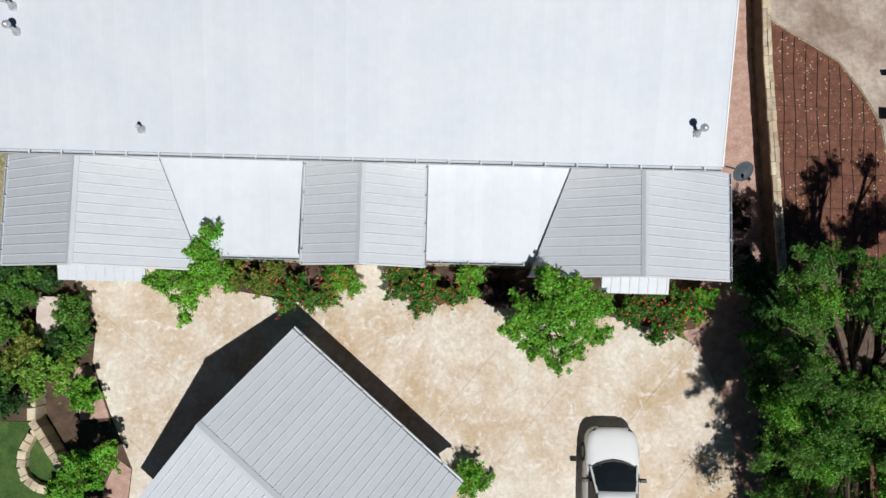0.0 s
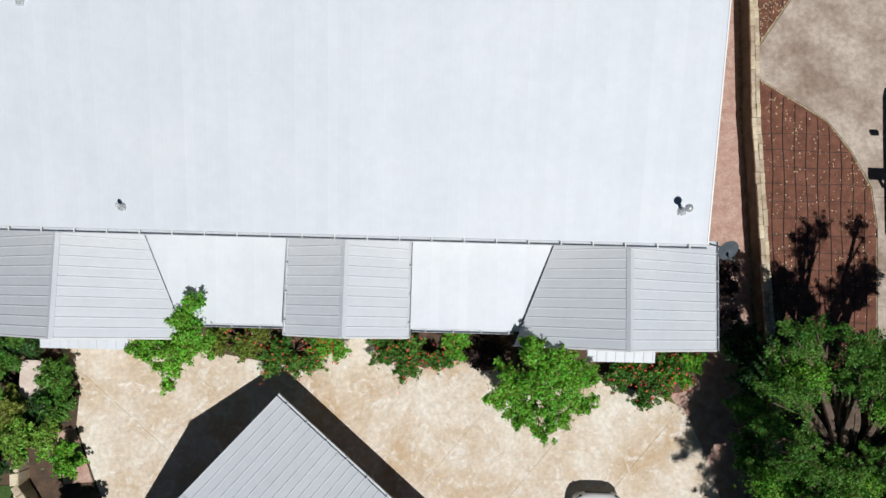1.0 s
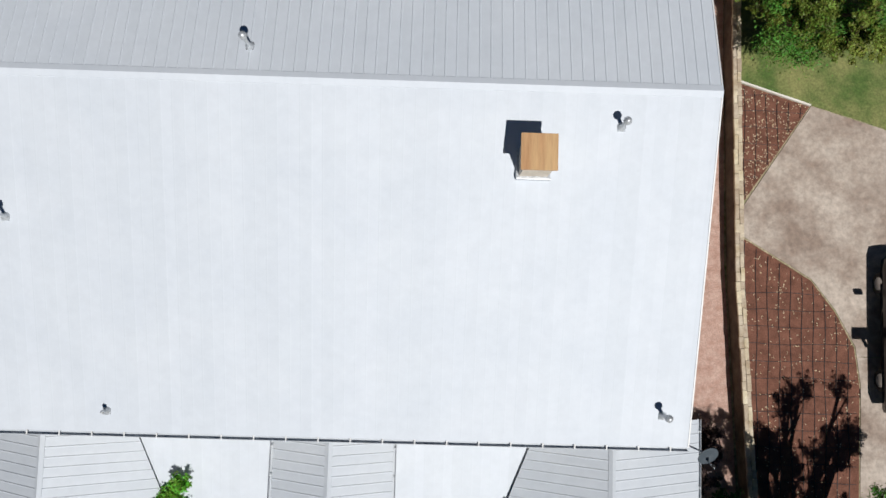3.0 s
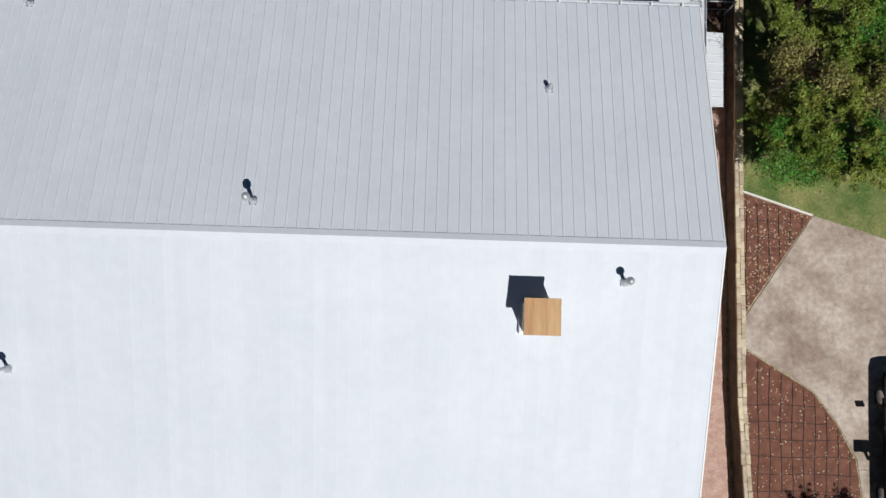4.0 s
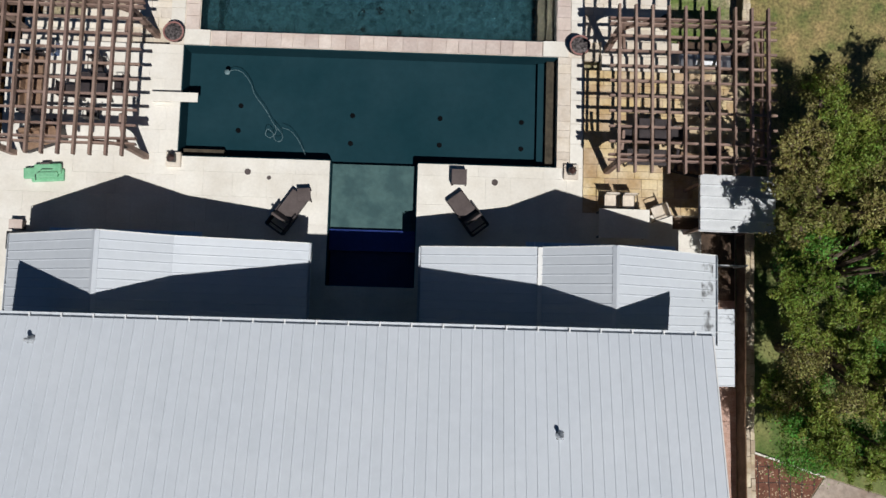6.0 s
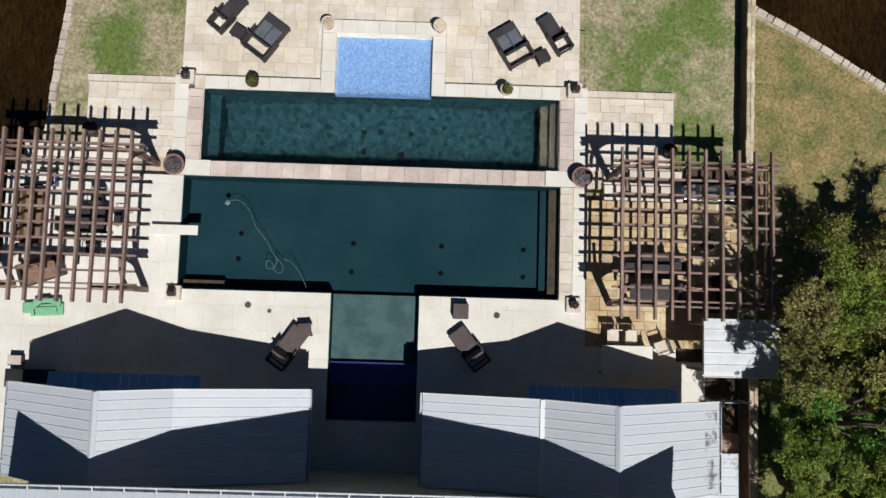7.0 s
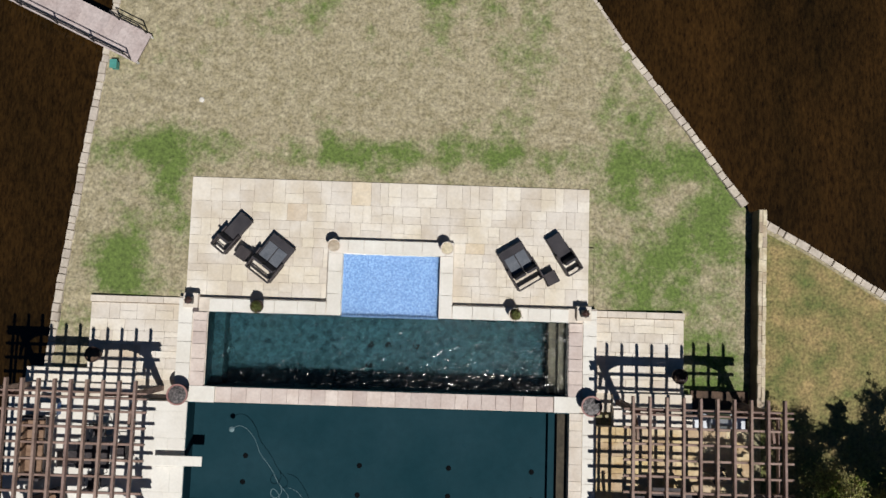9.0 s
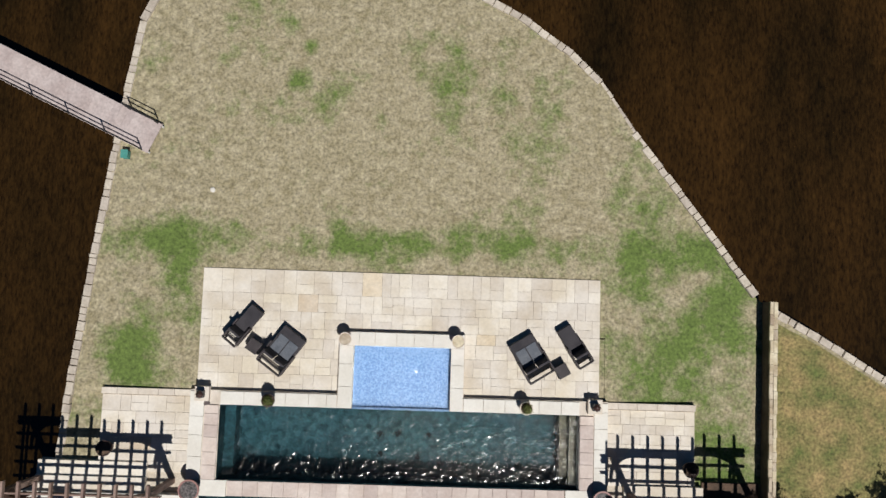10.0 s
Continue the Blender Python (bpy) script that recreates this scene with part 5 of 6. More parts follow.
# ---- pots, pedestals, small fittings ----
def pot(x, y, z, r, h, body, rim, filling, label, plant=None, seed=1):
    t = thing("planter_pot" if plant else "fire_bowl" if r > 0.3 else "stone_pot", label, "pot", (x, y, z), "pots round the pool")
    part("body", lathe([(r * 0.6, 0), (r * 0.68, 0.03), (r * 0.95, h * 0.6), (r * 0.98, h * 0.92)], 24, None, (x, y, z)), body, t, "", True)
    part("rim", lathe([(r * 0.98, h * 0.9), (r * 1.05, h * 0.93), (r * 1.05, h), (r * 0.9, h), (r * 0.88, h * 0.9)], 24, None, (x, y, z)), rim, t, "", False)
    part("filling", lathe([(r * 0.87, h * 0.8), (r * 0.87, h * 0.94), (r * 0.4, h * 0.97)], 20, None, (x, y, z)), filling, t)
    if plant:
        finish("plant", leaves_mesh("plant", [(x, y, z + h + 0.12, r * 0.75, 0.17), (x + 0.06, y - 0.05, z + h + 0.06, r * 0.65, 0.14)], 1500, 0.04, seed, fill=0.3), plant, t, "mounded green foliage")


pot(-9.95, 31.96, 0.59, 0.37, 0.5, M_POTDARK, M_POTROSE, M_CORAL, "round dark fire bowl with a rose rim")
pot(5.24, 31.98, 0.56, 0.37, 0.5, M_POTDARK, M_POTROSE, M_CORAL, "round dark fire bowl with a rose rim")
pot(-7.25, 35.27, 0.55, 0.24, 0.42, M_POTDARK, M_POTDARK, M_SOIL, "dark pot with a green plant on the coping", L_OLIVE, 5)
pot(2.36, 35.27, 0.55, 0.24, 0.42, M_COPING, M_COPING, M_SOIL, "pale pot with a green plant on the coping", L_OLIVE, 6)
pot(-4.5, 37.63, 0.55, 0.24, 0.4, M_TERRA, M_COPING, M_WALLSTONE, "squat terracotta pot at the spa corner")
pot(-0.25, 37.66, 0.55, 0.24, 0.4, M_TERRA, M_COPING, M_WALLSTONE, "squat terracotta pot at the spa corner")
pot(-13.3, 33.3, 0.2, 0.28, 0.5, M_POTDARK, M_POTDARK, M_SOIL, "dark pot on the lower terrace")
pot(8.62, 33.15, 0.2, 0.28, 0.5, M_POTDARK, M_POTDARK, M_SOIL, "dark pot on the lower terrace", L_PLUM, 8)
pot(-3.6, 1.5, 0.05, 0.18, 0.5, M_TERRA, M_TERRA, M_SOIL, "terracotta pot by the entrance")
pot(-1.05, 1.5, 0.05, 0.18, 0.5, M_TERRA, M_TERRA, M_SOIL, "terracotta pot by the entrance")
for x, y in ((-9.8, 27.22), (5.04, 27.22), (-9.78, 35.42), (4.98, 35.38)):
    t = thing("pedestal", "low square stone pedestal with a dark lantern", "pedestal", (x, y, 0.55), "pedestals at the pool corners")
    part("block", bx(x - 0.27, x + 0.27, y - 0.27, y + 0.27, 0.5, 0.72, 0.015), M_COPING, t)
    la = part("lantern", bx(x - 0.13, x + 0.13, y - 0.13, y + 0.13, 0.72, 1.0, 0.02), M_BLACK, t, "dark metal lantern")
    part("lantern_cap", lathe([(0.17, 1.0), (0.15, 1.03), (0.04, 1.1)], 4, None, (x, y, 0)), M_POTDARK, la)
for x, y, r in ((-7.05, 26.86, 0.12), (-6.25, 26.66, 0.08), (2.2, 26.75, 0.12), (-9.62, 35.05, 0.12)):
    part("drain_cover", lathe([(r, -0.005), (r, 0.006), (r * 0.9, 0.01), (r * 0.2, 0.006)], 20, None, (x, y, 0.55)), M_TAUPE, deck, "round grey cover set in the paving")
board = thing("diving_board", "short white diving board over the deep end", "diving board", (-10.3, 29.55, 0.55))
part("base", bx(-10.7, -10.0, 29.4, 29.7, 0.55, 0.78, 0.02), M_DECK, board)
part("plank", bx(-10.72, -8.98, 29.37, 29.73, 0.78, 0.84, 0.015), M_DECK, board)
hose = thing("pool_cleaner", "pool cleaner with a pale floating hose", "pool cleaner", (-8.5, 31.1, 0.4))
HOSE1 = [(-8.05, 30.68), (-7.86, 30.82), (-7.58, 30.78), (-7.3, 30.53), (-7.09, 30.19), (-7.0, 29.85), (-6.71, 29.51), (-6.45, 29.17), (-6.28, 28.82), (-6.05, 28.57), (-5.81, 28.31), (-5.9, 28.06), (-6.15, 28.1), (-6.2, 28.4), (-6.45, 28.61), (-6.54, 28.31), (-6.28, 28.19), (-6.07, 28.44), (-6.15, 28.7)]
HOSE2 = [(-5.88, 28.61), (-5.56, 28.53), (-5.28, 28.21), (-5.09, 27.89), (-4.96, 27.59)]
def smooth_line(pts, times=3):
    """Rounds the corners of a line of points."""
    for _ in range(times):
        out = [pts[0]]
        for p, q in zip(pts, pts[1:]):
            out += [(p[0] * 0.75 + q[0] * 0.25, p[1] * 0.75 + q[1] * 0.25), (p[0] * 0.25 + q[0] * 0.75, p[1] * 0.25 + q[1] * 0.75)]
        pts = out + [pts[-1]]
    return pts


tube("hose", [(x, y, 0.37 + 0.03 * math.sin(x * 5)) for x, y in smooth_line(HOSE1)], 0.009, M_HOSE, hose)
tube("hose", [(x, y, 0.38) for x, y in smooth_line(HOSE2)], 0.008, M_HOSE, hose)
part("float_head", lathe([(0.02, 0.36), (0.09, 0.39), (0.1, 0.43), (0.04, 0.47)], 14, None, (*HOSE1[0], 0)), M_HOSE, hose)

# ---- small metal-roofed shed beside the pergola ----
sh = thing("garden_shed", "small shed with a bright ribbed metal roof", "shed", (10.4, 25.9, 0))
part("wall", bx(11.45, 11.55, 25.05, 26.65, 0, 2.7), M_WOOD, sh, "timber rear wall")
# Black block added to make the shed's shaded inside dark.
part("bench", bx(10.3, 11.4, 25.1, 26.6, 0, 0.95, 0.02), M_BLACK, sh, "black block standing in for the shade under the roof")
for yy in (25.05, 26.65):
    part("post", bx(9.3, 9.4, yy - 0.05, yy + 0.05, 0, 2.7), M_WOOD, sh)
r = part("roof", bx(9.12, 11.74, 24.88, 26.85, 2.72, 2.76), M_TRIM, sh)
slope(r, (11.78, 24.85, 2.78), (0, 1, 0), (-1, 0, 0.06), 2.02, const(0), const(2.68), mat("zinc_roof", (0.62, 0.64, 0.66), (0.7, 0.72, 0.74), scale=2, rough=0.4, metal=0.2, bump=0.03, grain=0.08), pitch=0.4, rib=0.03)
gate = thing("side_gate", "simple grey metal rail gate between house and wall", "gate", (10.5, 23.85, 0))
for x in (10.05, 11.4):
    part("post", rail((x, 23.85, 0), (x, 23.85, 1.3), 0.03), M_GUTTER, gate)
for z in (0.55, 1.25):
    part("bar", rail((10.05, 23.85, z), (11.4, 23.85, z), 0.022), M_GUTTER, gate)

# ---- dock ----
dock = thing("dock", "pale weathered gangway running out over the lake", "dock", (-12.3, 45.2, 0))
d0, dv = Vector((-12.26, 45.09)), Vector((-6.35, 2.92)).normalized()
dn = Vector((-dv.y, dv.x))
ang = math.degrees(math.atan2(dv.y, dv.x))
for s in (-1, 1):
    a = d0 + dn * 0.57 * s
    b = a + dv * 14
    part("stringer", beam((*a, 0.3), (*b, 0.3), 0.07, 0.22), M_TRIM, dock)
k = 0.0
while k < 14:
    c = d0 + dv * (k + 0.145)
    stone("board", M_DOCK, dock, c.x, c.y, 0.42, 0.47, 0.288, 1.26, ang)
    k += 0.29
for s, n in ((1, 9), (-1, 2)):
    prev = None
    for j in range(n):
        p = d0 + dv * (0.25 + j * 1.6 if s > 0 else 0.2 + j * 1.2) + dn * 0.6 * s
        part("rail_post", rail((*p, 0.4), (*p, 1.35), 0.03), M_BLACK, dock)
        if prev is not None:
            for z in (0.9, 1.33):
                part("handrail", rail((*prev, z), (*p, z), 0.025), M_BLACK, dock)
        prev = p
for j in (2.5, 7, 12):
    for s in (-1, 1):
        p = d0 + dv * j + dn * 0.4 * s
        part("pile", rail((*p, -1.5), (*p, 0.4), 0.08), M_BARK, dock)
tb = thing("utility_box", "small teal utility box beside the gangway", "box", (-13.38, 44.45, 0.2))
part("body", bx(-13.5, -13.26, 44.3, 44.6, 0.2, 0.5, 0.02), M_TEAL, tb)
part("lid", bx(-13.52, -13.24, 44.28, 44.62, 0.5, 0.53, 0.01), M_TEAL, tb)
spr = thing("sprinkler_head", "pale sprinkler cover in the lawn", "sprinkler", (-9.95, 43.2, 0.25))
part("cover", lathe([(0.1, 0.2), (0.1, 0.3), (0.06, 0.32)], 14, None, (-9.95, 43.2, 0)), M_DECK, spr)


# ---- vehicles ----
def car_section(y, w, top, low=0.28, crown=0.03):
    half = [(w, low), (w * 1.0, 0.5), (w * 0.985, top - 0.16), (w * 0.93, top - 0.05), (w * 0.7, top), (w * 0.3, top + crown)]
    return [(x, y, z) for x, z in half] + [(-x, y, z) for x, z in half[::-1]]


def wheel(parent, x, y, r=0.33):
    t = part("wheel", rail((x - 0.11, y, r), (x + 0.11, y, r), r, None, 24), M_RUBBER, parent)
    part("rim", rail((x - 0.115, y, r), (x + 0.115, y, r), r * 0.62, None, 16), M_STEEL, t)


def sedan(x, y):
    """Nose towards +y at the origin of its length."""
    t = thing("car", "white four-door sedan parked in the courtyard", "car", (x, y - 2.4, 0))
    def sec(d, w, top, low=0.28):
        return [(x + a, y + b, c) for a, b, c in car_section(-d, w, top, low)]
    body = [sec(0.0, 0.5, 0.6, 0.4), sec(0.05, 0.66, 0.66, 0.32), sec(0.16, 0.8, 0.72), sec(0.36, 0.89, 0.78), sec(0.7, 0.93, 0.85), sec(1.3, 0.945, 0.94), sec(2.0, 0.95, 0.97), sec(3.4, 0.95, 1.0), sec(4.2, 0.92, 1.0), sec(4.55, 0.86, 0.96), sec(4.75, 0.74, 0.9, 0.34), sec(4.82, 0.55, 0.8, 0.4)]
    part("body", loft(body), M_CAR, t, "glossy white bodywork", True)
    def cab(d, wb, wt, zb, zt):
        bow = max(0.0, 0.2 - max(0.0, d - 1.3) * 0.14)  # the windscreen curves round the driver
        half = [(wb, zb), ((wb + wt) / 2, (zb + zt) / 2 + 0.02), (wt, zt), (wt * 0.75, zt + 0.015), (wt * 0.45, zt + 0.03), (wt * 0.15, zt + 0.035)]
        return [(x + k * a, y - d - bow * (a / wb) ** 2 + bow * 0.6, c) for k, row in ((1, half), (-1, half[::-1])) for a, c in row]
    part("cabin", loft([cab(1.22, 0.82, 0.76, 0.9, 0.93), cab(1.45, 0.86, 0.73, 0.93, 1.09), cab(1.75, 0.87, 0.69, 0.95, 1.28), cab(2.05, 0.87, 0.65, 0.96, 1.4), cab(2.6, 0.87, 0.63, 0.97, 1.44), cab(3.2, 0.86, 0.62, 0.98, 1.42), cab(3.7, 0.85, 0.64, 0.99, 1.26), cab(4.15, 0.82, 0.7, 0.98, 1.03)]), M_GLASS, t, "dark glazed cabin")
    part("roof", loft([[(x + s * 0.66, y - d, z - 0.02), (x + s * 0.62, y - d, z + 0.025), (x + s * 0.3, y - d, z + 0.05), (x - s * 0.3, y - d, z + 0.05), (x - s * 0.62, y - d, z + 0.025), (x - s * 0.66, y - d, z - 0.02)] for d, z, s in ((2.0, 1.39, 1.0), (2.3, 1.425, 0.99), (2.7, 1.44, 0.97), (3.2, 1.42, 0.97), (3.35, 1.38, 0.98))]), M_CAR, t, "white roof panel", True)
    for s in (-1, 1):
        part("pillar", beam((x + s * 0.8, y - 1.28, 0.96), (x + s * 0.655, y - 2.05, 1.4), 0.07, 0.06), M_CAR, t)
        part("pillar", beam((x + s * 0.64, y - 3.3, 1.4), (x + s * 0.76, y - 4.1, 1.04), 0.1, 0.06), M_CAR, t)
        m = part("mirror", bx(x + s * 0.98 - 0.12, x + s * 0.98 + 0.12, y - 1.78, y - 1.64, 0.95, 1.09, 0.04), M_BLACK, t, "dark door mirror")
        part("mirror_stalk", beam((x + s * 0.84, y - 1.66, 0.96), (x + s * 0.95, y - 1.7, 1.0), 0.06, 0.05), M_BLACK, m)
        part("headlight", bx(-0.12, 0.12, -0.05, 0.05, -0.04, 0.04, 0.02, None, pose(x + s * 0.66, y - 0.15, 0.63, 0, 0, -s * 38)), M_GLASS, t, "clear headlight")
        for d in (0.9, 3.75):
            wheel(t, x + s * 0.84, y - d)
    def brow(d, z):
        return [(x + a, y - d + 0.12 - 0.27 * (a / 0.8) ** 2, z - 0.03 * abs(a)) for a in (-0.78, -0.55, -0.3, 0.0, 0.3, 0.55, 0.78)]
    part("cowl", loft([brow(1.16, 0.985), brow(1.22, 0.99)], None, False), M_BLACK, t, "black wiper cowl")
    for a, b in ((-0.6, -0.05), (0.05, 0.65)):
        part("wiper", rail((x + a, y - 1.2, 1.0), (x + b, y - 1.34, 1.04), 0.012), M_BLACK, t)
    part("grille", bx(x - 0.45, x + 0.45, y - 0.06, y + 0.02, 0.42, 0.6, 0.02), M_BLACK, t)
    return t


sedan(6.28, -3.85)
# Vehicle type is assumed; placed beyond view to cast the driveway shadow.
x, y = 17.98, 10.5
truck = thing("pickup_truck", "black pickup truck mostly out of view, placed for its shadow on the driveway", "truck", (x, y - 2.8, 0))
part("body", loft([[(x + a, y + b, c + 0.25) for a, b, c in car_section(-d, w, top)] for d, w, top in ((0, 0.75, 0.7), (0.12, 0.92, 0.82), (0.4, 0.97, 0.88), (1.6, 0.98, 0.92), (5.5, 0.98, 0.95), (5.62, 0.94, 0.9))]), M_TRUCK, truck, "glossy black bodywork", True)
part("cab", loft([[(x - w, y - d, z), (x - w * 0.85, y - d, z + h), (x + w * 0.85, y - d, z + h), (x + w, y - d, z)] for d, w, z, h in ((1.5, 0.88, 1.1, 0.06), (2.2, 0.92, 1.1, 0.7), (3.6, 0.92, 1.1, 0.72), (3.8, 0.9, 1.1, 0.5))]), M_GLASS, truck)
for s in (-1, 1):
    part("mirror", bx(x + s * 1.2 - 0.16, x + s * 1.2 + 0.16, y - 2.05, y - 1.93, 1.25, 1.5, 0.03), M_TRUCK, truck)
    part("ladder_rack", bx(x + s * 0.98 - 0.05, x + s * 0.98 + 0.05, y - 3.9, y - 3.8, 1.1, 1.95, 0.01), M_BLACK, truck)
    for d in (1.0, 4.5):
        wheel(truck, x + s * 0.86, y - d, 0.4)
# Bar and its uprights are added to throw the plank-shaped shadow.
part("rack_bar", bx(x - 1.3, x + 1.05, y - 4.05, y - 3.65, 1.95, 2.05, 0.01), M_BLACK, truck)

# ---- west garden stonework ----
gw = thing("garden_edging", "low curved ring of pale stones round a lawn patch", "edging", (-13.9, -5, 0))
course_along("stone", M_WALLSTONE, gw, [(-13.5, -4.35), (-13.85, -4.6), (-14.12, -5.15), (-14.16, -5.73), (-13.95, -6.15), (-13.54, -6.42), (-13.0, -6.56), (-12.5, -6.55)], 0.3, 0.0, 0.3, (0.22, 0.32), 1, 0.02)
gw = thing("garden_wall", "short pale stone wall in the planting", "wall", (-13.5, -4.3, 0))
course_along("stone", M_WALLSTONE, gw, [(-13.72, -3.2), (-13.66, -4.05), (-12.6, -5.6)], 0.3, 0.0, 0.75, (0.3, 0.45), 1, 0.02)
fp = thing("fire_pit", "small rusty ring of sticks inside the stone edging", "fire pit", (-12.95, -5.4, 0.04))
for k in range(7):
    a = k * 0.9
    part("stick", rail((-12.95 + 0.3 * math.cos(a), -5.4 + 0.3 * math.sin(a), 0.05), (-12.95 - 0.2 * math.cos(a + 0.4), -5.4 - 0.2 * math.sin(a), 0.25), 0.03), M_BARK, fp)
bench = thing("stone_bench", "pale stone slab bench among the shrubs", "bench", (-13.35, -0.6, 0))
part("slab", bx(-13.85, -12.85, -1.5, 0.2, 0.4, 0.52, 0.02), M_PINK, bench)
for yy in (-1.2, -0.1):
    part("support", bx(-13.7, -13.0, yy - 0.12, yy + 0.12, 0, 0.4, 0.02), M_WALLSTONE, bench)

# ---- trees and shrubs ----
tree("small_tree", "small bright green ornamental tree against the porch roof", (-8.0, 0.9, 0),
     [(-8.0, 1.0, 2.3, 0.8, 0.6), (-7.3, 1.6, 2.7, 0.65, 0.5), (-7.2, 2.3, 3.1, 0.4, 0.35), (-8.7, 0.7, 2.2, 0.6, 0.45), (-8.2, 0.1, 2.0, 0.5, 0.4), (-8.35, -0.35, 1.8, 0.3, 0.3), (-7.0, 0.9, 2.4, 0.5, 0.4), (-9.0, 1.0, 2.4, 0.4, 0.3)], 8500, 0.08, L_BRIGHT, 11, group="small trees by the porch")
tree("small_tree", "small bright green ornamental tree beside the gable", (3.9, 0.2, 0),
     [(3.0, -0.1, 2.5, 0.75, 0.55), (4.0, 0.2, 2.8, 0.85, 0.6), (4.9, 0.0, 2.6, 0.8, 0.55), (3.4, -0.9, 2.2, 0.6, 0.45), (4.3, -1.0, 2.2, 0.7, 0.5), (4.05, -1.6, 1.9, 0.4, 0.35), (5.4, -0.6, 2.2, 0.45, 0.35), (3.6, 1.1, 3.1, 0.5, 0.4), (2.6, -0.6, 2.2, 0.45, 0.35), (4.6, 0.9, 3.0, 0.5, 0.4), (3.6, 0.9, 3.6, 0.4, 0.35), (4.3, 0.8, 3.6, 0.45, 0.35)], 15000, 0.08, L_BRIGHT, 12, group="small trees by the porch")
for k, (cx, cy, wx, wy, n, fl) in enumerate(((-6.2, 1.05, 0.9, 0.45, 8, 30), (-4.4, 0.75, 1.0, 0.55, 8, 90), (-3.3, 0.9, 0.5, 0.45, 5, 60), (-0.9, 0.85, 0.7, 0.4, 6, 60), (0.2, 0.6, 0.8, 0.5, 7, 90), (1.3, 1.1, 0.5, 0.35, 4, 20), (7.1, 0.35, 0.6, 0.5, 6, 90), (8.3, 0.05, 0.8, 0.7, 8, 120), (9.1, 0.5, 0.4, 0.5, 4, 40))):
    tree("flowering_bush", "dense green hibiscus bush dotted with red flowers", (cx, cy, 0.03), clumps(200 + k, cx - wx, cx + wx, cy - wy, cy + wy, 0.45, 0.75, n, 0.32, 0.5), 2600 + 420 * n, 0.065, (L_OAK if k == 0 else L_BRIGHT if k % 3 == 2 else L_MID), 300 + k, "bush", 0.05, flowers=fl, group="flowering bushes along the porch")
# Added shrub whose dark leaves stand for the black gap under the eaves.
tree("gap_shrub", "dark-leaved shrub added to fill the shaded gap under the porch eaves", (2.2, 0.9, 0.03), clumps(240, 1.8, 2.8, 0.3, 1.3, 0.3, 0.6, 5, 0.3, 0.45), 2500, 0.08, L_PLUM, 341, "bush", 0.04)
# large feathery tree east of the courtyard, with undergrowth
tree("shade_tree", "large feathery bright green tree over the garden wall", (14.0, -2.5, 0),
     clumps(401, 10.9, 17.4, -7.5, 1.3, 3.2, 5.2, 58, 0.4, 0.8) + clumps(408, 14.4, 17.4, 1.0, 3.0, 4.2, 5.2, 9, 0.45, 0.75) + clumps(409, 11.3, 14.6, 0.2, 2.0, 4.3, 5.2, 15, 0.4, 0.7) + clumps(407, 10.4, 12.4, -6.5, -0.8, 3.2, 4.6, 14, 0.45, 0.75), 130000, 0.055, L_MID, 402, trunk=0.28, second=(clumps(403, 10.9, 16.5, -8, 1.2, 3.8, 5.2, 30, 0.4, 0.75), 60000, L_BRIGHT))
tree("shade_tree", "broad green tree at the driveway edge", (16.2, -9.5, 0), clumps(411, 13, 18.5, -12.5, -7, 3.2, 5, 16, 1.0, 1.6), 20000, 0.11, L_MID, 412, trunk=0.25)
for k, (cx, cy, wx, wy, z, n) in enumerate(((11.2, 0.9, 0.6, 1.0, 1.6, 8), (11.2, -1.6, 0.7, 1.2, 1.6, 9), (11.6, -4.3, 0.6, 1.3, 1.5, 9), (11.7, -7.0, 0.6, 1.5, 1.4, 9), (10.2, 3.2, 0.5, 0.9, 1.2, 5))):
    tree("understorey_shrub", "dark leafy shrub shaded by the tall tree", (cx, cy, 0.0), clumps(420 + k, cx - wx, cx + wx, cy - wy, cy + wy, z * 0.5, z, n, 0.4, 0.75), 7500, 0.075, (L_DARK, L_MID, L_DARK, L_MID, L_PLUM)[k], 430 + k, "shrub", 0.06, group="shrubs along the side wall")
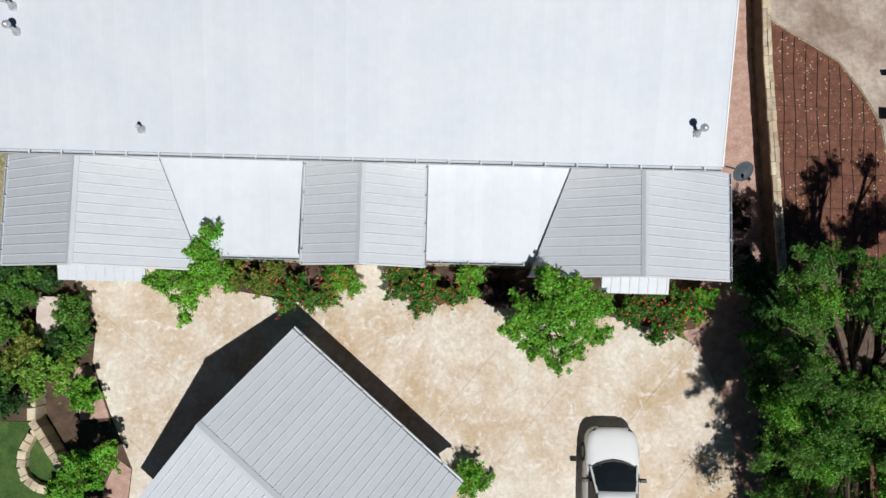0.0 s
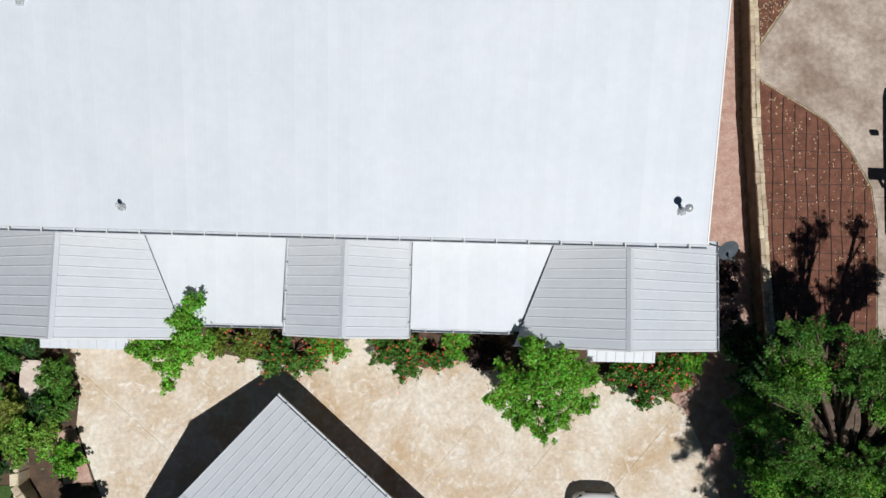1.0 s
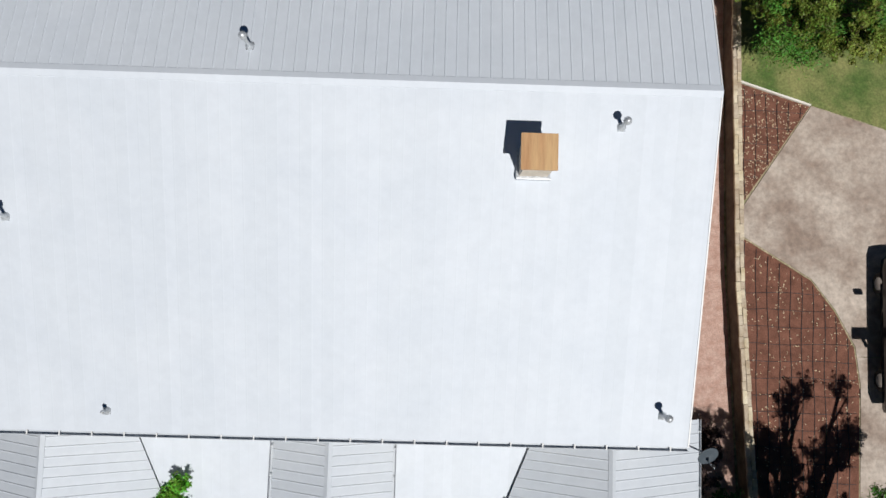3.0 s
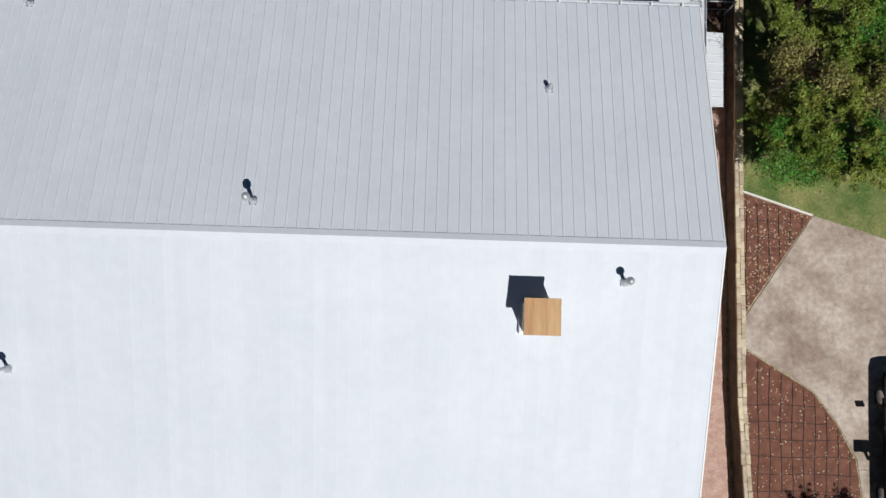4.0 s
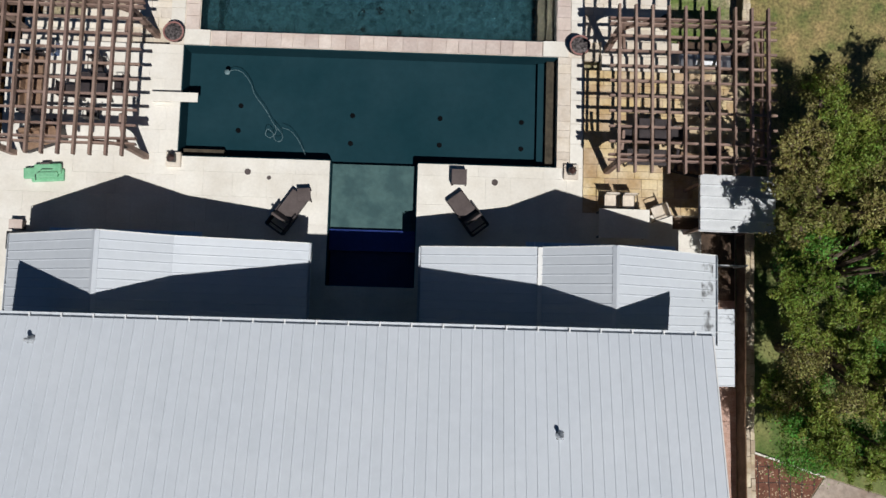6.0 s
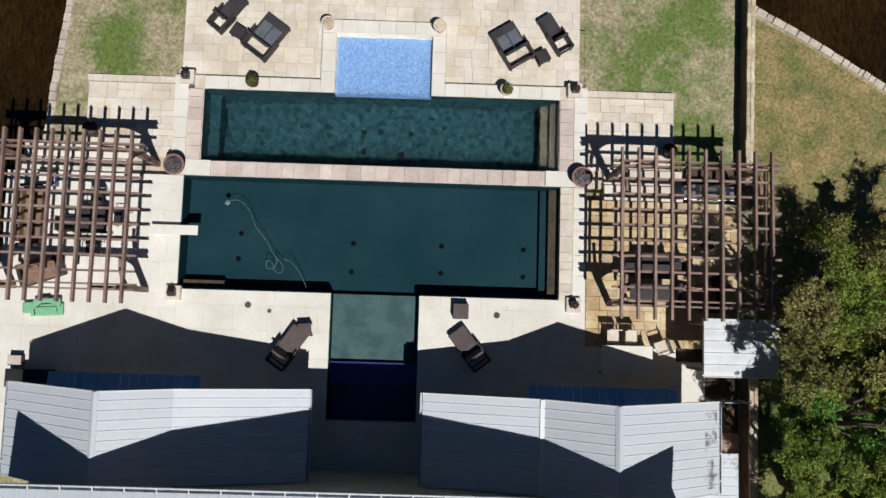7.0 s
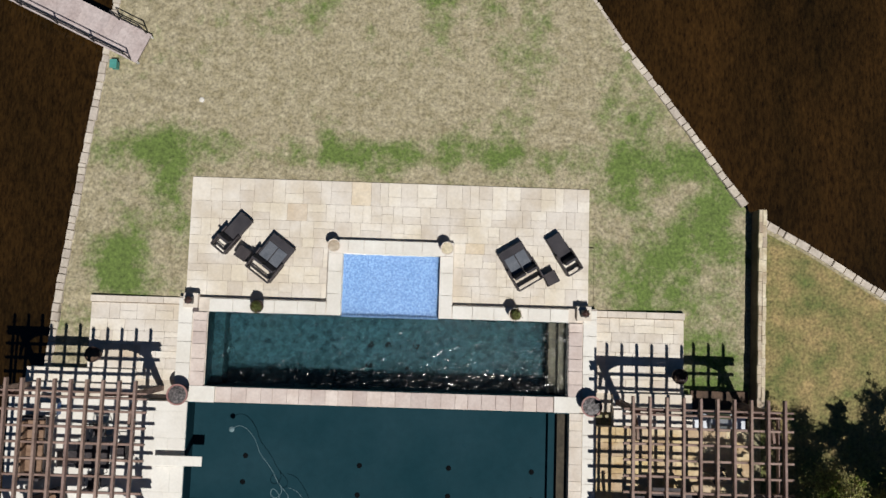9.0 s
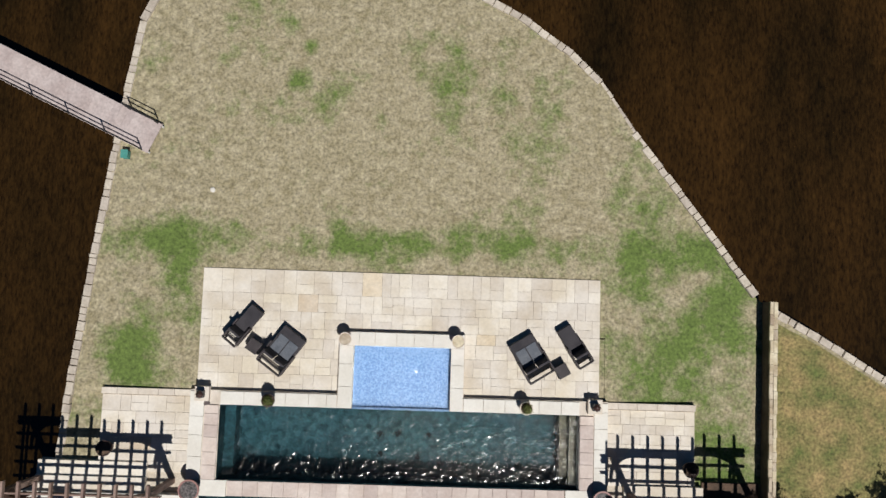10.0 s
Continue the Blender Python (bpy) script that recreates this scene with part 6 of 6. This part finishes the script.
# oaks between the driveway and the lake
OAKS = ((13.3, 18.7, 1.7, 5.0, L_OAK, L_MID), (13.1, 20.9, 1.8, 6.0, L_OAK, L_BROWN), (13.2, 23.4, 1.9, 6.3, L_OAK, L_MID), (13.3, 26.0, 1.9, 6.2, L_BROWN, L_OAK), (13.5, 28.2, 1.7, 5.6, L_OAK, L_BROWN),
        (16.4, 19.2, 1.9, 5.2, L_OAK, L_MID), (16.8, 22.8, 2.0, 5.9, L_MID, L_BROWN), (17.0, 26.4, 2.0, 5.6, L_OAK, L_MID), (16.6, 29.2, 1.6, 4.6, L_BROWN, L_OAK))
for k, (cx, cy, r, h, m, sm) in enumerate(OAKS):
    bl = clumps(500 + k, cx - r, cx + r, cy - r, cy + r, h * 0.5, h, 15, 0.4, 0.75)
    if k in (2, 3):  # boughs that reach over the garden wall
        bl += clumps(588 + k, 10.9, 12.1, cy - 1.2, cy + 1.8, 5.1, 6.1, 9, 0.4, 0.65)
    sb = clumps(530 + k, cx - r, cx + r, cy - r, cy + r, h * 0.55, h * 0.97, 9, 0.45, 0.8)
    tree("oak_tree", "spreading olive and green oak with patches of browned leaves", (cx, cy, 0), bl, 22000, 0.065, m, 560 + k, trunk=0.2, second=(sb, 14000, sm), group="oaks beside the driveway")
# west garden
for k, (cx, cy, wx, wy, z, n, m, cnt, lab) in enumerate((
        (-15.2, 0.6, 1.0, 0.7, 1.5, 7, L_DARK, 4500, "dark green shrub in the west bed"),
        (-15.0, -1.6, 0.9, 1.0, 1.5, 8, L_MID, 5000, "mid-green shrub in the west bed"),
        (-14.8, -3.4, 0.8, 0.7, 1.2, 6, L_DARK, 3500, "dark green shrub in the west bed"),
        (-15.6, -0.5, 0.5, 1.6, 1.9, 8, L_MID, 6500, "tall green shrub at the bed's edge"),
        (-14.1, -1.4, 0.35, 0.9, 1.1, 6, L_OAK, 3500, "olive shrub beside the stone bench"),
        (-14.4, 0.4, 0.5, 0.5, 1.2, 5, L_MID, 3500, "leafy shrub near the house corner"),
        (-13.0, -1.7, 0.35, 0.3, 0.8, 4, L_DARK, 2000, "dark shrub by the hedge"),
        (-13.4, 1.0, 0.6, 0.3, 0.9, 4, L_DARK, 2200, "shaded shrub beside the house corner"),
        (-12.45, -0.75, 0.28, 0.75, 0.75, 8, L_MID, 4500, "clipped crescent hedge beside the courtyard"),
        (-13.35, -2.5, 0.9, 0.45, 1.3, 7, L_YELLOW, 3500, "lime green leafy shrub over the stone wall"),
        (-12.0, -2.95, 0.35, 0.5, 0.8, 5, L_BRIGHT, 1800, "glossy bright green bush by the courtyard"),
        (-11.65, -5.75, 0.8, 0.75, 2.0, 10, L_BRIGHT, 6500, "rounded bright green small tree by the outbuilding"),
        (-12.0, -7.3, 0.9, 0.5, 1.8, 7, L_MID, 4500, "leafy shrub behind the outbuilding"),
        (1.4, -5.7, 0.3, 0.25, 0.6, 4, L_BRIGHT, 1200, "small green bush at the outbuilding corner"))):
    tree("garden_shrub", lab, (cx, cy, 0.02), clumps(600 + k, cx - wx, cx + wx, cy - wy, cy + wy, z * 0.45, z, n, 0.3, 0.6), int(cnt * 1.7), 0.08, m, 620 + k, "shrub", 0.05)
